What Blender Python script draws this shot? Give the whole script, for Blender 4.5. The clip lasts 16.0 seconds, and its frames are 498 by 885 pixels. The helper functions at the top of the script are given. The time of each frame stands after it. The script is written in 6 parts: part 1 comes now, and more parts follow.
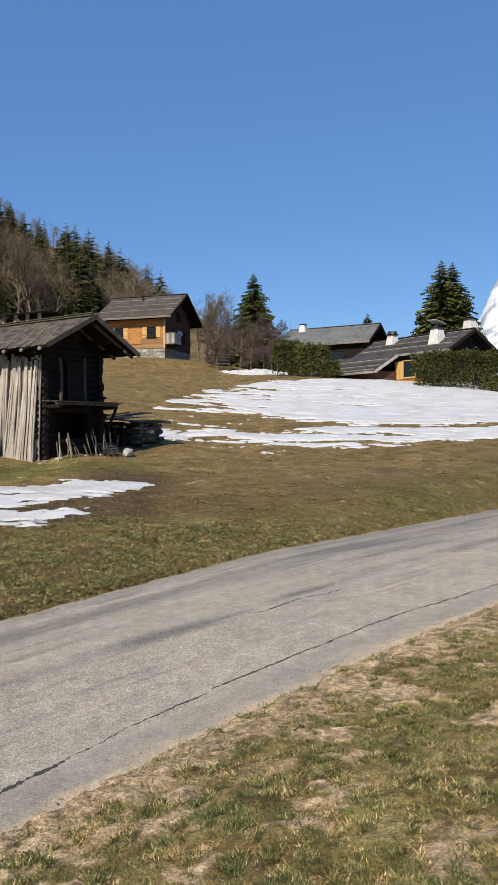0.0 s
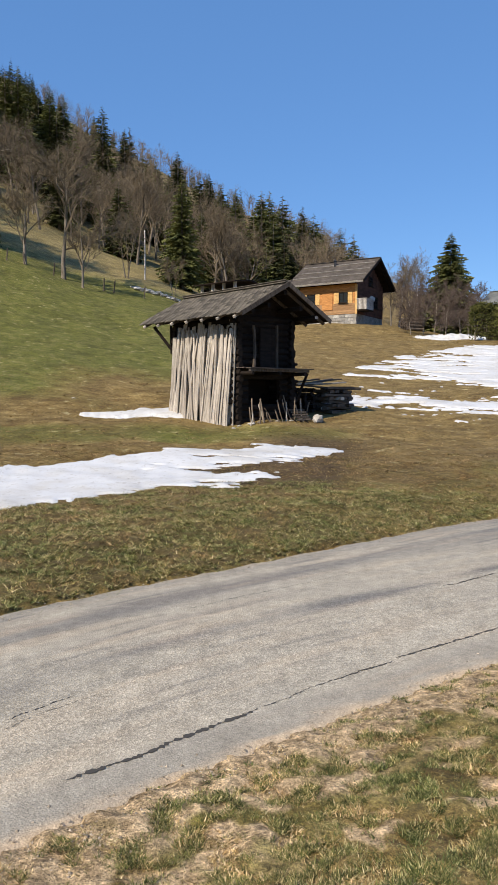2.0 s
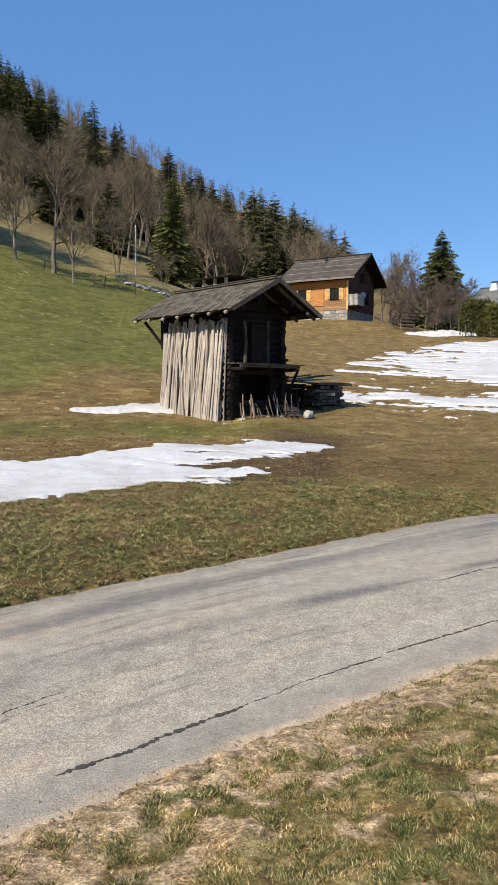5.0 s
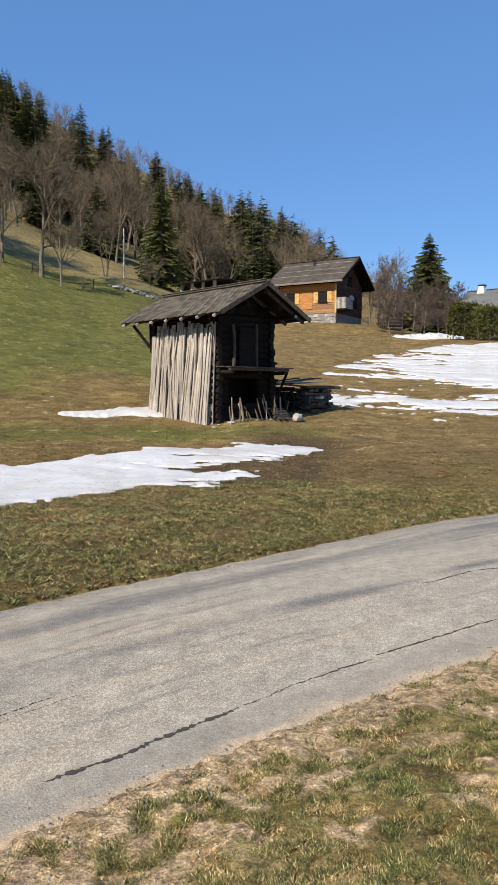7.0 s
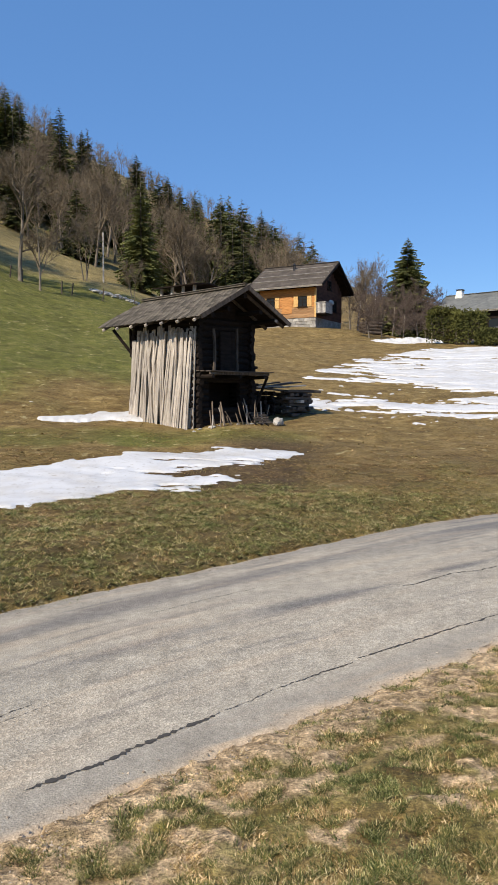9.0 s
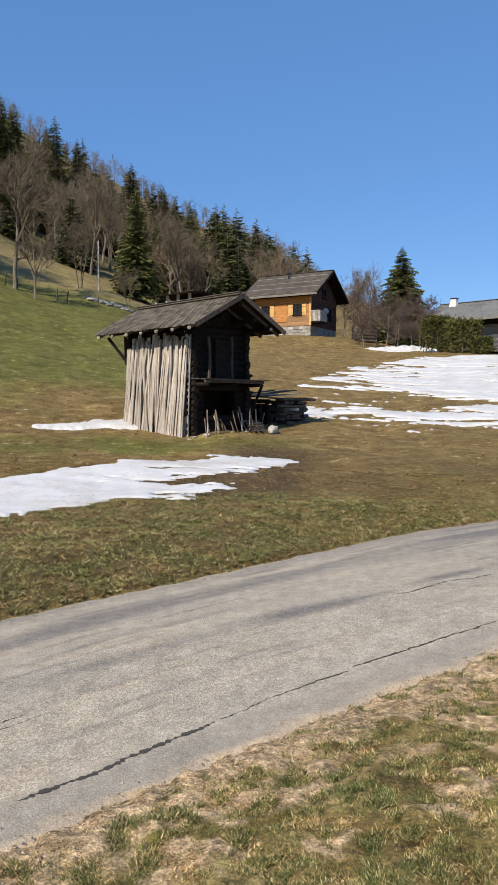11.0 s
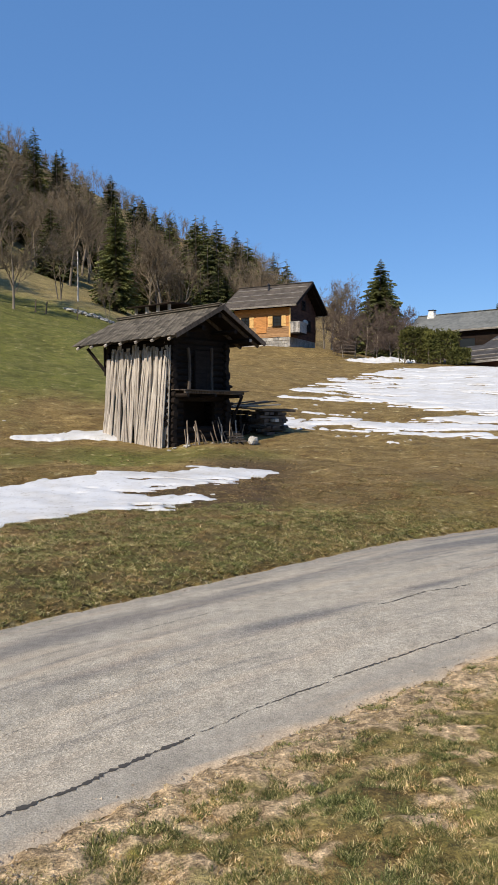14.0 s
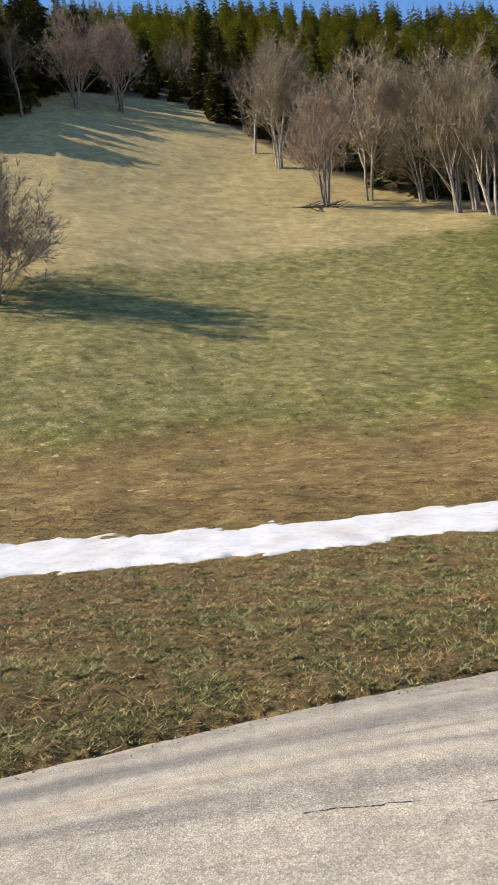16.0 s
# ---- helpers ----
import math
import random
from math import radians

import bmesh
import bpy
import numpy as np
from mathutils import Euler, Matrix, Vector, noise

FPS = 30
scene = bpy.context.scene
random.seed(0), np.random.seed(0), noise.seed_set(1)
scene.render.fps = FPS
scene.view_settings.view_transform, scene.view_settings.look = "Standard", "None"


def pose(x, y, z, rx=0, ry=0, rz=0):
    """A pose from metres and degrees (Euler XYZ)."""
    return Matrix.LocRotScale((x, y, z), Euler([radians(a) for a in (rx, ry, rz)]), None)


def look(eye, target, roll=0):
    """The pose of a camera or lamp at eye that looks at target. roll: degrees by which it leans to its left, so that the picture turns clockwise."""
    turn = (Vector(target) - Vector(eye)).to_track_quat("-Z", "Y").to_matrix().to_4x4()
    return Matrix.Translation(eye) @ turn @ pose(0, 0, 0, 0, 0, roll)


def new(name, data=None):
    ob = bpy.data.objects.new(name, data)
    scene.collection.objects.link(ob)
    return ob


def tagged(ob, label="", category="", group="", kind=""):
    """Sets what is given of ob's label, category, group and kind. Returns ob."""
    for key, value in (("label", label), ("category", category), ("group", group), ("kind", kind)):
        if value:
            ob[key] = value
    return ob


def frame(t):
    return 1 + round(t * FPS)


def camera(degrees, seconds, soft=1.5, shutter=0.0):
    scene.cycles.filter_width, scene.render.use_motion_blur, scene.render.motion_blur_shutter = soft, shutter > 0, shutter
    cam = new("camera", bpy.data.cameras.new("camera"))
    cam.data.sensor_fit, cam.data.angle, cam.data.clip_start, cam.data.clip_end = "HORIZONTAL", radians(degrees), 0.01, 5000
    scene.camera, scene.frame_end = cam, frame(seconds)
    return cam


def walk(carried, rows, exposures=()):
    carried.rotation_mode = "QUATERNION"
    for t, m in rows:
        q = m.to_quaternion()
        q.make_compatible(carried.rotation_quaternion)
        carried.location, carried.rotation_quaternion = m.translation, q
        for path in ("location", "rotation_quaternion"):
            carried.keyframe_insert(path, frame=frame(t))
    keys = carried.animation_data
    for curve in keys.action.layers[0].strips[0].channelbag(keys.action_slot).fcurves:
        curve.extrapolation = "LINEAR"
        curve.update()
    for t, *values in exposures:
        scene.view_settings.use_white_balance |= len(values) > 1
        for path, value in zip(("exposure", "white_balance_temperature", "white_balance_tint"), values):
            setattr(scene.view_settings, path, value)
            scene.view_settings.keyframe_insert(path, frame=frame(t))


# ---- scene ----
# A hand-held camera standing beside a mountain lane, turning where it stands.
cam = camera(37.5, 16.0, soft=0.7)
EYE_Z = 1.9
TURNS = [
    (0, -14.09, -1.20, 0.37),
    (0.5, -6.40, -1.77, 0.51),
    (1, -1.67, -3.13, 0.07),
    (1.5, -0.00, -3.70, 0.00),
    (2, 0.65, -3.77, -0.08),
    (2.5, 1.17, -3.93, -0.17),
    (3, 1.60, -3.96, -0.17),
    (3.5, 1.41, -4.30, -0.10),
    (4, 0.86, -4.19, -0.14),
    (6.5, -0.75, -4.02, -0.17),
    (7, -0.92, -3.85, -0.07),
    (7.5, -1.23, -3.76, -0.01),
    (8, -1.62, -3.70, 0.04),
    (8.5, -2.10, -3.61, 0.04),
    (9, -2.44, -3.52, 0.06),
    (11.5, -2.95, -2.71, 0.01),
    (12, -3.11, -2.54, 0.02),
    (12.5, -3.20, -2.42, 0.11),
    (13, -3.32, -2.20, 0.02),
    (13.5, -3.75, -2.13, -0.01),
    (14, -4.40, -2.05, 0.07),
    (14.5, -3.65, -1.74, 0.15),
    (14.9, 1.47, -3.09, 1.38),
    (15, 5.34, -3.52, 1.84),
    (15.1, 11.01, -3.53, 3.74),
    (15.2, 17.76, -3.16, 5.46),
    (15.3, 22.33, -2.39, 5.83),
    (15.4, 27.10, -1.25, 6.49),
    (15.5, 31.41, -0.58, 6.48),
    (15.6, 35.82, 0.05, 6.77),
    (15.8, 43.68, 0.13, 6.45),
    (16, 52.78, 0.01, 5.92),
]
walk(cam, [(t, pose(0, 0, EYE_Z, 90 + pitch, roll, yaw)) for t, yaw, pitch, roll in TURNS], [(0.0, 0.24, 6580, 10), (1.5, 0.45, 6600, 10), (9.0, 0.43, 6600, 10), (14.5, 0.35, 6600, 10), (15.2, 0.47, 6600, 10), (16.0, 0.72, 6900, 11)])

# ---- light ----
SUN_FROM = Vector((-0.60, -0.80, 0.0)).normalized()
SUN_HEIGHT = radians(42)
world = bpy.data.worlds.new("world")
scene.world = world
world.use_nodes = True
wn = world.node_tree.nodes
sky = wn.new("ShaderNodeTexSky")
sky.sky_type = "NISHITA"
sky.sun_disc = False
sky.sun_elevation = SUN_HEIGHT
sky.sun_rotation = math.atan2(SUN_FROM.x, SUN_FROM.y)
sky.altitude = 1200
sky.air_density = 1.1
sky.dust_density = 0.0
sky.ozone_density = 6.0
wn["Background"].inputs["Strength"].default_value = 0.125
deep = wn.new("ShaderNodeHueSaturation")
deep.inputs["Saturation"].default_value = 1.06
world.node_tree.links.new(sky.outputs["Color"], deep.inputs["Color"])
# thin mountain air: a more even blue than a hazy lowland sky
even = wn.new("ShaderNodeMix")
even.data_type = "RGBA"
even.inputs[0].default_value = 0.55
even.inputs[7].default_value = (0.70, 1.77, 4.05, 1)
world.node_tree.links.new(deep.outputs["Color"], even.inputs[6])
world.node_tree.links.new(even.outputs[2], wn["Background"].inputs["Color"])
sun = new("sun", bpy.data.lights.new("sun", "SUN"))
sun.data.energy, sun.data.angle, sun.data.color = 4.25, radians(0.55), (1.0, 0.895, 0.735)
sun_way = SUN_FROM * math.cos(SUN_HEIGHT) + Vector((0, 0, math.sin(SUN_HEIGHT)))
sun.matrix_world = look(sun_way * 300, (0, 0, 0))

# ---- materials ----


def material(name, colour, rough=0.85, metal=0.0):
    m = bpy.data.materials.new(name)
    m.use_nodes = True
    b = m.node_tree.nodes["Principled BSDF"]
    b.inputs["Base Color"].default_value = (*colour, 1)
    b.inputs["Roughness"].default_value = rough
    b.inputs["Metallic"].default_value = metal
    b.inputs["Specular IOR Level"].default_value = 0.25
    return m


def wire(m, a, b):
    m.node_tree.links.new(a, b)


def place_noise(m, scale, detail=4.0, stretch=(1, 1, 1), rough=0.6, world_space=False):
    n = m.node_tree.nodes
    at = n.new("ShaderNodeNewGeometry").outputs["Position"] if world_space else n.new("ShaderNodeTexCoord").outputs["Object"]
    mp = n.new("ShaderNodeMapping")
    mp.inputs["Scale"].default_value = stretch
    tex = n.new("ShaderNodeTexNoise")
    tex.inputs["Scale"].default_value = scale
    tex.inputs["Detail"].default_value = detail
    tex.inputs["Roughness"].default_value = rough
    wire(m, at, mp.inputs["Vector"])
    wire(m, mp.outputs["Vector"], tex.inputs["Vector"])
    return tex.outputs["Fac"]


def ramp(m, fac, stops):
    r = m.node_tree.nodes.new("ShaderNodeValToRGB")
    while len(r.color_ramp.elements) < len(stops):
        r.color_ramp.elements.new(0.5)
    for e, (p, c) in zip(r.color_ramp.elements, stops):
        e.position, e.color = p, (*c, 1) if len(c) == 3 else (c[0], c[0], c[0], 1)
    wire(m, fac, r.inputs["Fac"])
    return r.outputs["Color"]


def blend(m, fac, a, b, mode="MIX"):
    x = m.node_tree.nodes.new("ShaderNodeMix")
    x.data_type, x.blend_type = "RGBA", mode
    for sock, val in ((x.inputs[0], fac), (x.inputs[6], a), (x.inputs[7], b)):
        if isinstance(val, (int, float)):
            sock.default_value = val
        elif isinstance(val, tuple):
            sock.default_value = (*val, 1)
        else:
            wire(m, val, sock)
    return x.outputs[2]


def bump(m, fac, strength, distance):
    b = m.node_tree.nodes.new("ShaderNodeBump")
    b.inputs["Strength"].default_value = strength
    b.inputs["Distance"].default_value = distance
    wire(m, fac, b.inputs["Height"])
    bsdf = m.node_tree.nodes["Principled BSDF"]
    old = bsdf.inputs["Normal"].links
    if old:
        wire(m, old[0].from_socket, b.inputs["Normal"])
    wire(m, b.outputs["Normal"], bsdf.inputs["Normal"])


def base(m, colour):
    wire(m, colour, m.node_tree.nodes["Principled BSDF"].inputs["Base Color"])
    return m


def random_tone(m, lo, hi, island=False):
    n = m.node_tree.nodes
    src = n.new("ShaderNodeNewGeometry").outputs["Random Per Island"] if island else n.new("ShaderNodeObjectInfo").outputs["Random"]
    return ramp(m, src, [(0.0, (lo,)), (1.0, (hi,))])


def varied(name, dark, light, scale, rough=0.85, stretch=(1, 1, 1), bump_m=0.0, lo=0.75, hi=1.2, island=False, fine=6.0):
    m = material(name, light, rough)
    col = ramp(m, place_noise(m, scale, 5, stretch), [(0.3, dark), (0.7, light)])
    spots = ramp(m, place_noise(m, scale * fine, 3, stretch), [(0.35, (0.75,)), (0.65, (1.15,))])
    col = blend(m, 1.0, col, spots, "MULTIPLY")
    col = blend(m, 1.0, col, random_tone(m, lo, hi, island), "MULTIPLY")
    base(m, col)
    if bump_m:
        bump(m, place_noise(m, scale * 3, 4, stretch), 0.6, bump_m)
    return m


M_PLANK = varied("weathered_grey_board", (0.27, 0.235, 0.20), (0.70, 0.63, 0.545), 3.0, 0.9, (7, 7, 0.5), 0.008, 0.62, 1.18)
# both dark timbers are near black: the granary overhang's shade is in their colour
M_LOG = varied("shade_darkened_old_log", (0.006, 0.004, 0.003), (0.022, 0.0145, 0.0105), 3.0, 0.9, (1, 1, 4), 0.01)
M_DARKWOOD = varied("shade_darkened_brown_timber", (0.007, 0.0045, 0.003), (0.026, 0.015, 0.010), 2.0, 0.85, (1, 1, 3), 0.005)
M_SHINGLE = varied("grey_shingle", (0.050, 0.043, 0.034), (0.136, 0.117, 0.092), 6.0, 0.95, (1, 1, 1), 0.010, 0.55, 1.5)
M_ROOFDARK = varied("dark_roof_tile", (0.035, 0.033, 0.033), (0.085, 0.08, 0.078), 0.8, 0.8, (1, 1, 1), 0.008, 0.8, 1.2)
M_ROOFGREY = varied("grey_sheet_roof", (0.12, 0.125, 0.12), (0.18, 0.185, 0.175), 0.4, 0.6, (1, 1, 1), 0.002, 0.9, 1.1)
M_ROOFBROWN = varied("brown_shingle", (0.040, 0.033, 0.028), (0.105, 0.089, 0.075), 1.2, 0.9, (1, 1, 1), 0.008, 0.7, 1.25, True)
M_ORANGE = varied("honey_pine_cladding", (0.36, 0.155, 0.05), (0.58, 0.275, 0.09), 0.9, 0.75, (0.4, 0.4, 3), 0.004, 0.8, 1.15)
M_FADED = varied("faded_pine_cladding", (0.25, 0.135, 0.062), (0.44, 0.265, 0.135), 0.9, 0.85, (0.4, 0.4, 3), 0.004, 0.75, 1.15)
M_SHUTTER = varied("pale_pine_shutter", (0.55, 0.33, 0.12), (0.72, 0.47, 0.19), 2.0, 0.7, (4, 4, 0.6), 0.002, 0.95, 1.05)
M_REDWOOD = varied("red_brown_timber", (0.060, 0.028, 0.020), (0.140, 0.066, 0.045), 1.5, 0.85, (1, 1, 3), 0.004)
M_STONE = varied("grey_stone_masonry", (0.24, 0.22, 0.20), (0.46, 0.44, 0.40), 1.6, 0.95, (1, 1, 1), 0.02, 0.7, 1.2)
M_PLASTER = varied("white_plaster", (0.62, 0.60, 0.56), (0.80, 0.79, 0.76), 1.5, 0.9, (1, 1, 1), 0.003, 0.95, 1.05)
M_PALEWOOD = varied("pale_roof_batten", (0.36, 0.33, 0.30), (0.56, 0.53, 0.49), 1.2, 0.85, (0.3, 1, 1), 0.002, 0.8, 1.1)
M_BATTEN = varied("weathered_roof_pole", (0.20, 0.18, 0.16), (0.36, 0.33, 0.295), 1.2, 0.85, (0.3, 1, 1), 0.002, 0.75, 1.1)
M_METAL = material("dark_sheet_metal", (0.05, 0.05, 0.055), 0.5, 0.6)
M_STAKE = varied("dry_brown_stick", (0.12, 0.09, 0.065), (0.30, 0.235, 0.17), 3.0, 0.9, (4, 4, 0.5), 0.003)
M_GLASS = material("window_glass", (0.02, 0.025, 0.03), 0.08)
M_BARK = varied("grey_brown_bark", (0.12, 0.098, 0.075), (0.29, 0.25, 0.20), 3.0, 0.95, (3, 3, 0.6), 0.01, 0.7, 1.25)
M_BIRCH = varied("pale_bark", (0.30, 0.27, 0.24), (0.62, 0.58, 0.53), 2.0, 0.9, (2, 2, 1.0), 0.006, 0.75, 1.2)
M_PALEBARK = varied("pale_grey_bark", (0.22, 0.19, 0.15), (0.56, 0.50, 0.42), 2.0, 0.95, (2, 2, 1.0), 0.008, 0.7, 1.15)
# paler twigs for the wood's edge, with the sunshine put into their colour
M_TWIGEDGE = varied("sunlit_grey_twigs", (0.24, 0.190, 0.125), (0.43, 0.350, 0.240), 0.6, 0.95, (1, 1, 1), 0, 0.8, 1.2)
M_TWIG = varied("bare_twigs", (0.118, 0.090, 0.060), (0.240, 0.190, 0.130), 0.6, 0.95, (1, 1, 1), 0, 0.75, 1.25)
M_TWIGPINK = varied("pinkish_bare_twigs", (0.235, 0.172, 0.125), (0.42, 0.325, 0.250), 0.6, 0.95, (1, 1, 1), 0, 0.85, 1.15)
M_TWIGRED = varied("reddish_bare_twigs", (0.075, 0.054, 0.043), (0.165, 0.125, 0.100), 0.6, 0.95, (1, 1, 1), 0, 0.85, 1.15)
M_NEEDLE = varied("spruce_needles", (0.056, 0.066, 0.022), (0.142, 0.145, 0.044), 0.5, 0.8, (1, 1, 1), 0, 0.55, 1.5, fine=9)
# brighter copy of M_NEEDLE, the sun on the upper slope put into colour
M_NEEDLE_OLIVE = varied("sunlit_spruce_needles", (0.105, 0.118, 0.028), (0.37, 0.365, 0.095), 0.25, 0.8, (1, 1, 1), 0, 0.7, 1.4, True, fine=9)
M_HEDGE = varied("evergreen_hedge_leaf", (0.038, 0.044, 0.011), (0.110, 0.110, 0.028), 0.8, 0.95, (1, 1, 1), 0, 0.8, 1.2, fine=9)
M_ROCK = varied("pale_field_stone", (0.30, 0.28, 0.25), (0.58, 0.55, 0.50), 2.5, 0.95, (1, 1, 1), 0.02, 0.7, 1.2)

# snow: old, granular, slightly dirty
M_SNOW = material("old_snow", (0.86, 0.87, 0.89), 0.7)
snow_dirt = ramp(M_SNOW, place_noise(M_SNOW, 0.9, 6, (1, 1, 1), 0.65, True), [(0.30, (0.47, 0.45, 0.42)), (0.55, (0.585, 0.59, 0.60))])
grime = ramp(M_SNOW, place_noise(M_SNOW, 9.0, 5, (1, 1, 1), 0.75, True), [(0.30, (0.62, 0.58, 0.53)), (0.44, (1.0, 1.0, 1.0))])
base(M_SNOW, blend(M_SNOW, 1.0, snow_dirt, grime, "MULTIPLY"))
bump(M_SNOW, place_noise(M_SNOW, 5.0, 5, (1, 1, 1), 0.6, True), 0.35, 0.02)
bump(M_SNOW, place_noise(M_SNOW, 40.0, 3, (1, 1, 1), 0.6, True), 0.3, 0.01)


def attribute(m, name):
    a = m.node_tree.nodes.new("ShaderNodeAttribute")
    a.attribute_name = name
    return a.outputs["Fac"]


# meadow: green, brown-dead and straw-coloured grass, by zones with ragged borders
M_GROUND = material("spring_meadow", (0.2, 0.18, 0.1), 0.95)
g_big = place_noise(M_GROUND, 0.22, 6, (1, 1, 1), 0.6, True)
g_mid = place_noise(M_GROUND, 1.7, 6, (1, 1, 1), 0.65, True)
g_fine = place_noise(M_GROUND, 14.0, 5, (1, 1, 1), 0.7, True)
g_hill = place_noise(M_GROUND, 0.55, 5, (1, 1, 1), 0.65, True)
g_hair = place_noise(M_GROUND, 70.0, 3, (1, 1, 1), 0.7, True)
green = ramp(M_GROUND, g_mid, [(0.28, (0.064, 0.070, 0.013)), (0.5, (0.122, 0.121, 0.024)), (0.66, (0.178, 0.162, 0.050)), (0.76, (0.40, 0.35, 0.17))])
brown = ramp(M_GROUND, g_mid, [(0.28, (0.104, 0.061, 0.020)), (0.5, (0.192, 0.131, 0.046)), (0.75, (0.34, 0.245, 0.100))])
straw = ramp(M_GROUND, g_mid, [(0.25, (0.25, 0.186, 0.074)), (0.6, (0.40, 0.318, 0.142)), (0.85, (0.54, 0.45, 0.24))])
soil = ramp(M_GROUND, g_fine, [(0.3, (0.33, 0.225, 0.120)), (0.7, (0.58, 0.43, 0.26))])
# wet soil and leaf litter, and the painted shade beneath the bank grass
wet_shade = ramp(M_GROUND, g_mid, [(0.3, (0.055, 0.036, 0.018)), (0.7, (0.12, 0.078, 0.038))])


def zone(name, lo=0.2, hi=0.8, wobble=0.7):
    n = M_GROUND.node_tree.nodes
    a = attribute(M_GROUND, name)
    add = n.new("ShaderNodeMath")
    add.operation = "MULTIPLY_ADD"
    wire(M_GROUND, g_mid, add.inputs[0])
    add.inputs[1].default_value = wobble
    wire(M_GROUND, a, add.inputs[2])
    sub = n.new("ShaderNodeMath")
    sub.operation = "SUBTRACT"
    wire(M_GROUND, add.outputs[0], sub.inputs[0])
    sub.inputs[1].default_value = wobble * 0.5
    return ramp(M_GROUND, sub.outputs[0], [(lo, (0.0,)), (hi, (1.0,))])


g_col = blend(M_GROUND, zone("green"), brown, green)
fleck = ramp(M_GROUND, place_noise(M_GROUND, 2.6, 2, (1, 1, 1), 0.5, True), [(0.66, (0.0,)), (0.74, (0.75,))])
g_col = blend(M_GROUND, fleck, g_col, (0.46, 0.39, 0.20))
g_col = blend(M_GROUND, zone("straw"), g_col, straw)
g_col = blend(M_GROUND, zone("wet_shade"), g_col, wet_shade)
g_col = blend(M_GROUND, zone("soil", 0.3, 0.7, 0.9), g_col, soil)
g_col = blend(M_GROUND, 1.0, g_col, ramp(M_GROUND, g_fine, [(0.32, (0.42,)), (0.68, (1.55,))]), "MULTIPLY")
g_col = blend(M_GROUND, 1.0, g_col, ramp(M_GROUND, g_hair, [(0.32, (0.5,)), (0.68, (1.5,))]), "MULTIPLY")
g_col = blend(M_GROUND, 1.0, g_col, ramp(M_GROUND, g_hill, [(0.3, (0.72,)), (0.7, (1.25,))]), "MULTIPLY")
base(M_GROUND, g_col)
bump(M_GROUND, g_mid, 0.6, 0.10)
bump(M_GROUND, g_fine, 0.8, 0.05)
bump(M_GROUND, g_hair, 0.6, 0.015)

# asphalt: worn, pale, with coarse aggregate where the binder has gone, darker bands along the lane
M_ROAD = material("worn_asphalt", (0.2, 0.19, 0.18), 0.9)


def cells(m, scale, jitter=1.0):
    """A random value for each small stone."""
    n = m.node_tree.nodes
    v = n.new("ShaderNodeTexVoronoi")
    v.inputs["Scale"].default_value = scale
    v.inputs["Randomness"].default_value = jitter
    wire(m, n.new("ShaderNodeNewGeometry").outputs["Position"], v.inputs["Vector"])
    return v.outputs["Color"], v.outputs["Distance"]


r_grain = place_noise(M_ROAD, 72.0, 5, (1, 1, 1), 0.85, True)
r_mid = place_noise(M_ROAD, 2.2, 6, (1, 1, 1), 0.6, True)
r_blot = place_noise(M_ROAD, 9.0, 4, (1, 1, 1), 0.65, True)
r_chip, r_gap = cells(M_ROAD, 85.0)
r_col = ramp(M_ROAD, r_mid, [(0.3, (0.335, 0.298, 0.237)), (0.7, (0.433, 0.387, 0.310))])
r_col = blend(M_ROAD, attribute(M_ROAD, "dark"), r_col, (0.158, 0.150, 0.141))
r_col = blend(M_ROAD, attribute(M_ROAD, "dust"), r_col, (0.52, 0.40, 0.275))
r_col = blend(M_ROAD, 1.0, r_col, ramp(M_ROAD, r_grain, [(0.36, (0.74,)), (0.5, (1.0,)), (0.64, (1.28,))]), "MULTIPLY")
r_col = blend(M_ROAD, 1.0, r_col, ramp(M_ROAD, r_blot, [(0.32, (0.84,)), (0.5, (0.98,)), (0.68, (1.12,))]), "MULTIPLY")
r_stones = blend(M_ROAD, 1.0, r_col, ramp(M_ROAD, r_chip, [(0.20, (0.78,)), (0.5, (0.97,)), (0.82, (1.25,))]), "MULTIPLY")
r_col = blend(M_ROAD, attribute(M_ROAD, "coarse"), r_col, r_stones)
base(M_ROAD, r_col)
bump(M_ROAD, r_gap, 0.5, 0.006)
bump(M_ROAD, r_grain, 0.5, 0.006)
M_CRACK = material("tar_crack", (0.062, 0.057, 0.052), 0.9)

M_MOUNTAIN = material("snowy_mountain", (0.8, 0.8, 0.82), 0.8)
base(M_MOUNTAIN, ramp(M_MOUNTAIN, place_noise(M_MOUNTAIN, 0.012, 8, (1, 1, 1), 0.6, True), [(0.40, (0.34, 0.36, 0.40)), (0.52, (0.80, 0.81, 0.83))]))

# ---- building blocks ----


def mesh_of(name, verts, faces, mat, smooth=False):
    me = bpy.data.meshes.new(name)
    me.from_pydata([tuple(v) for v in verts], [], [tuple(f) for f in faces])
    me.materials.append(mat)
    if smooth:
        me.polygons.foreach_set("use_smooth", [True] * len(me.polygons))
    me.update()
    return me


def part(name, bm, mat, parent, label="", smooth=False):
    """One bmesh, or mesh, as one mesh object under a thing or a part."""
    if isinstance(bm, bpy.types.Mesh):
        me = bm
    else:
        me = bpy.data.meshes.new(name)
        bm.to_mesh(me)
        bm.free()
        me.materials.append(mat)
        if smooth:
            me.polygons.foreach_set("use_smooth", [True] * len(me.polygons))
    ob = new(name, me)
    ob.parent = parent
    if label:
        tagged(ob, label)
    return ob


def thing(name, m, label, category, group="", kind=""):
    ob = new(name)
    ob.matrix_world = m
    return tagged(ob, label, category, group, kind)


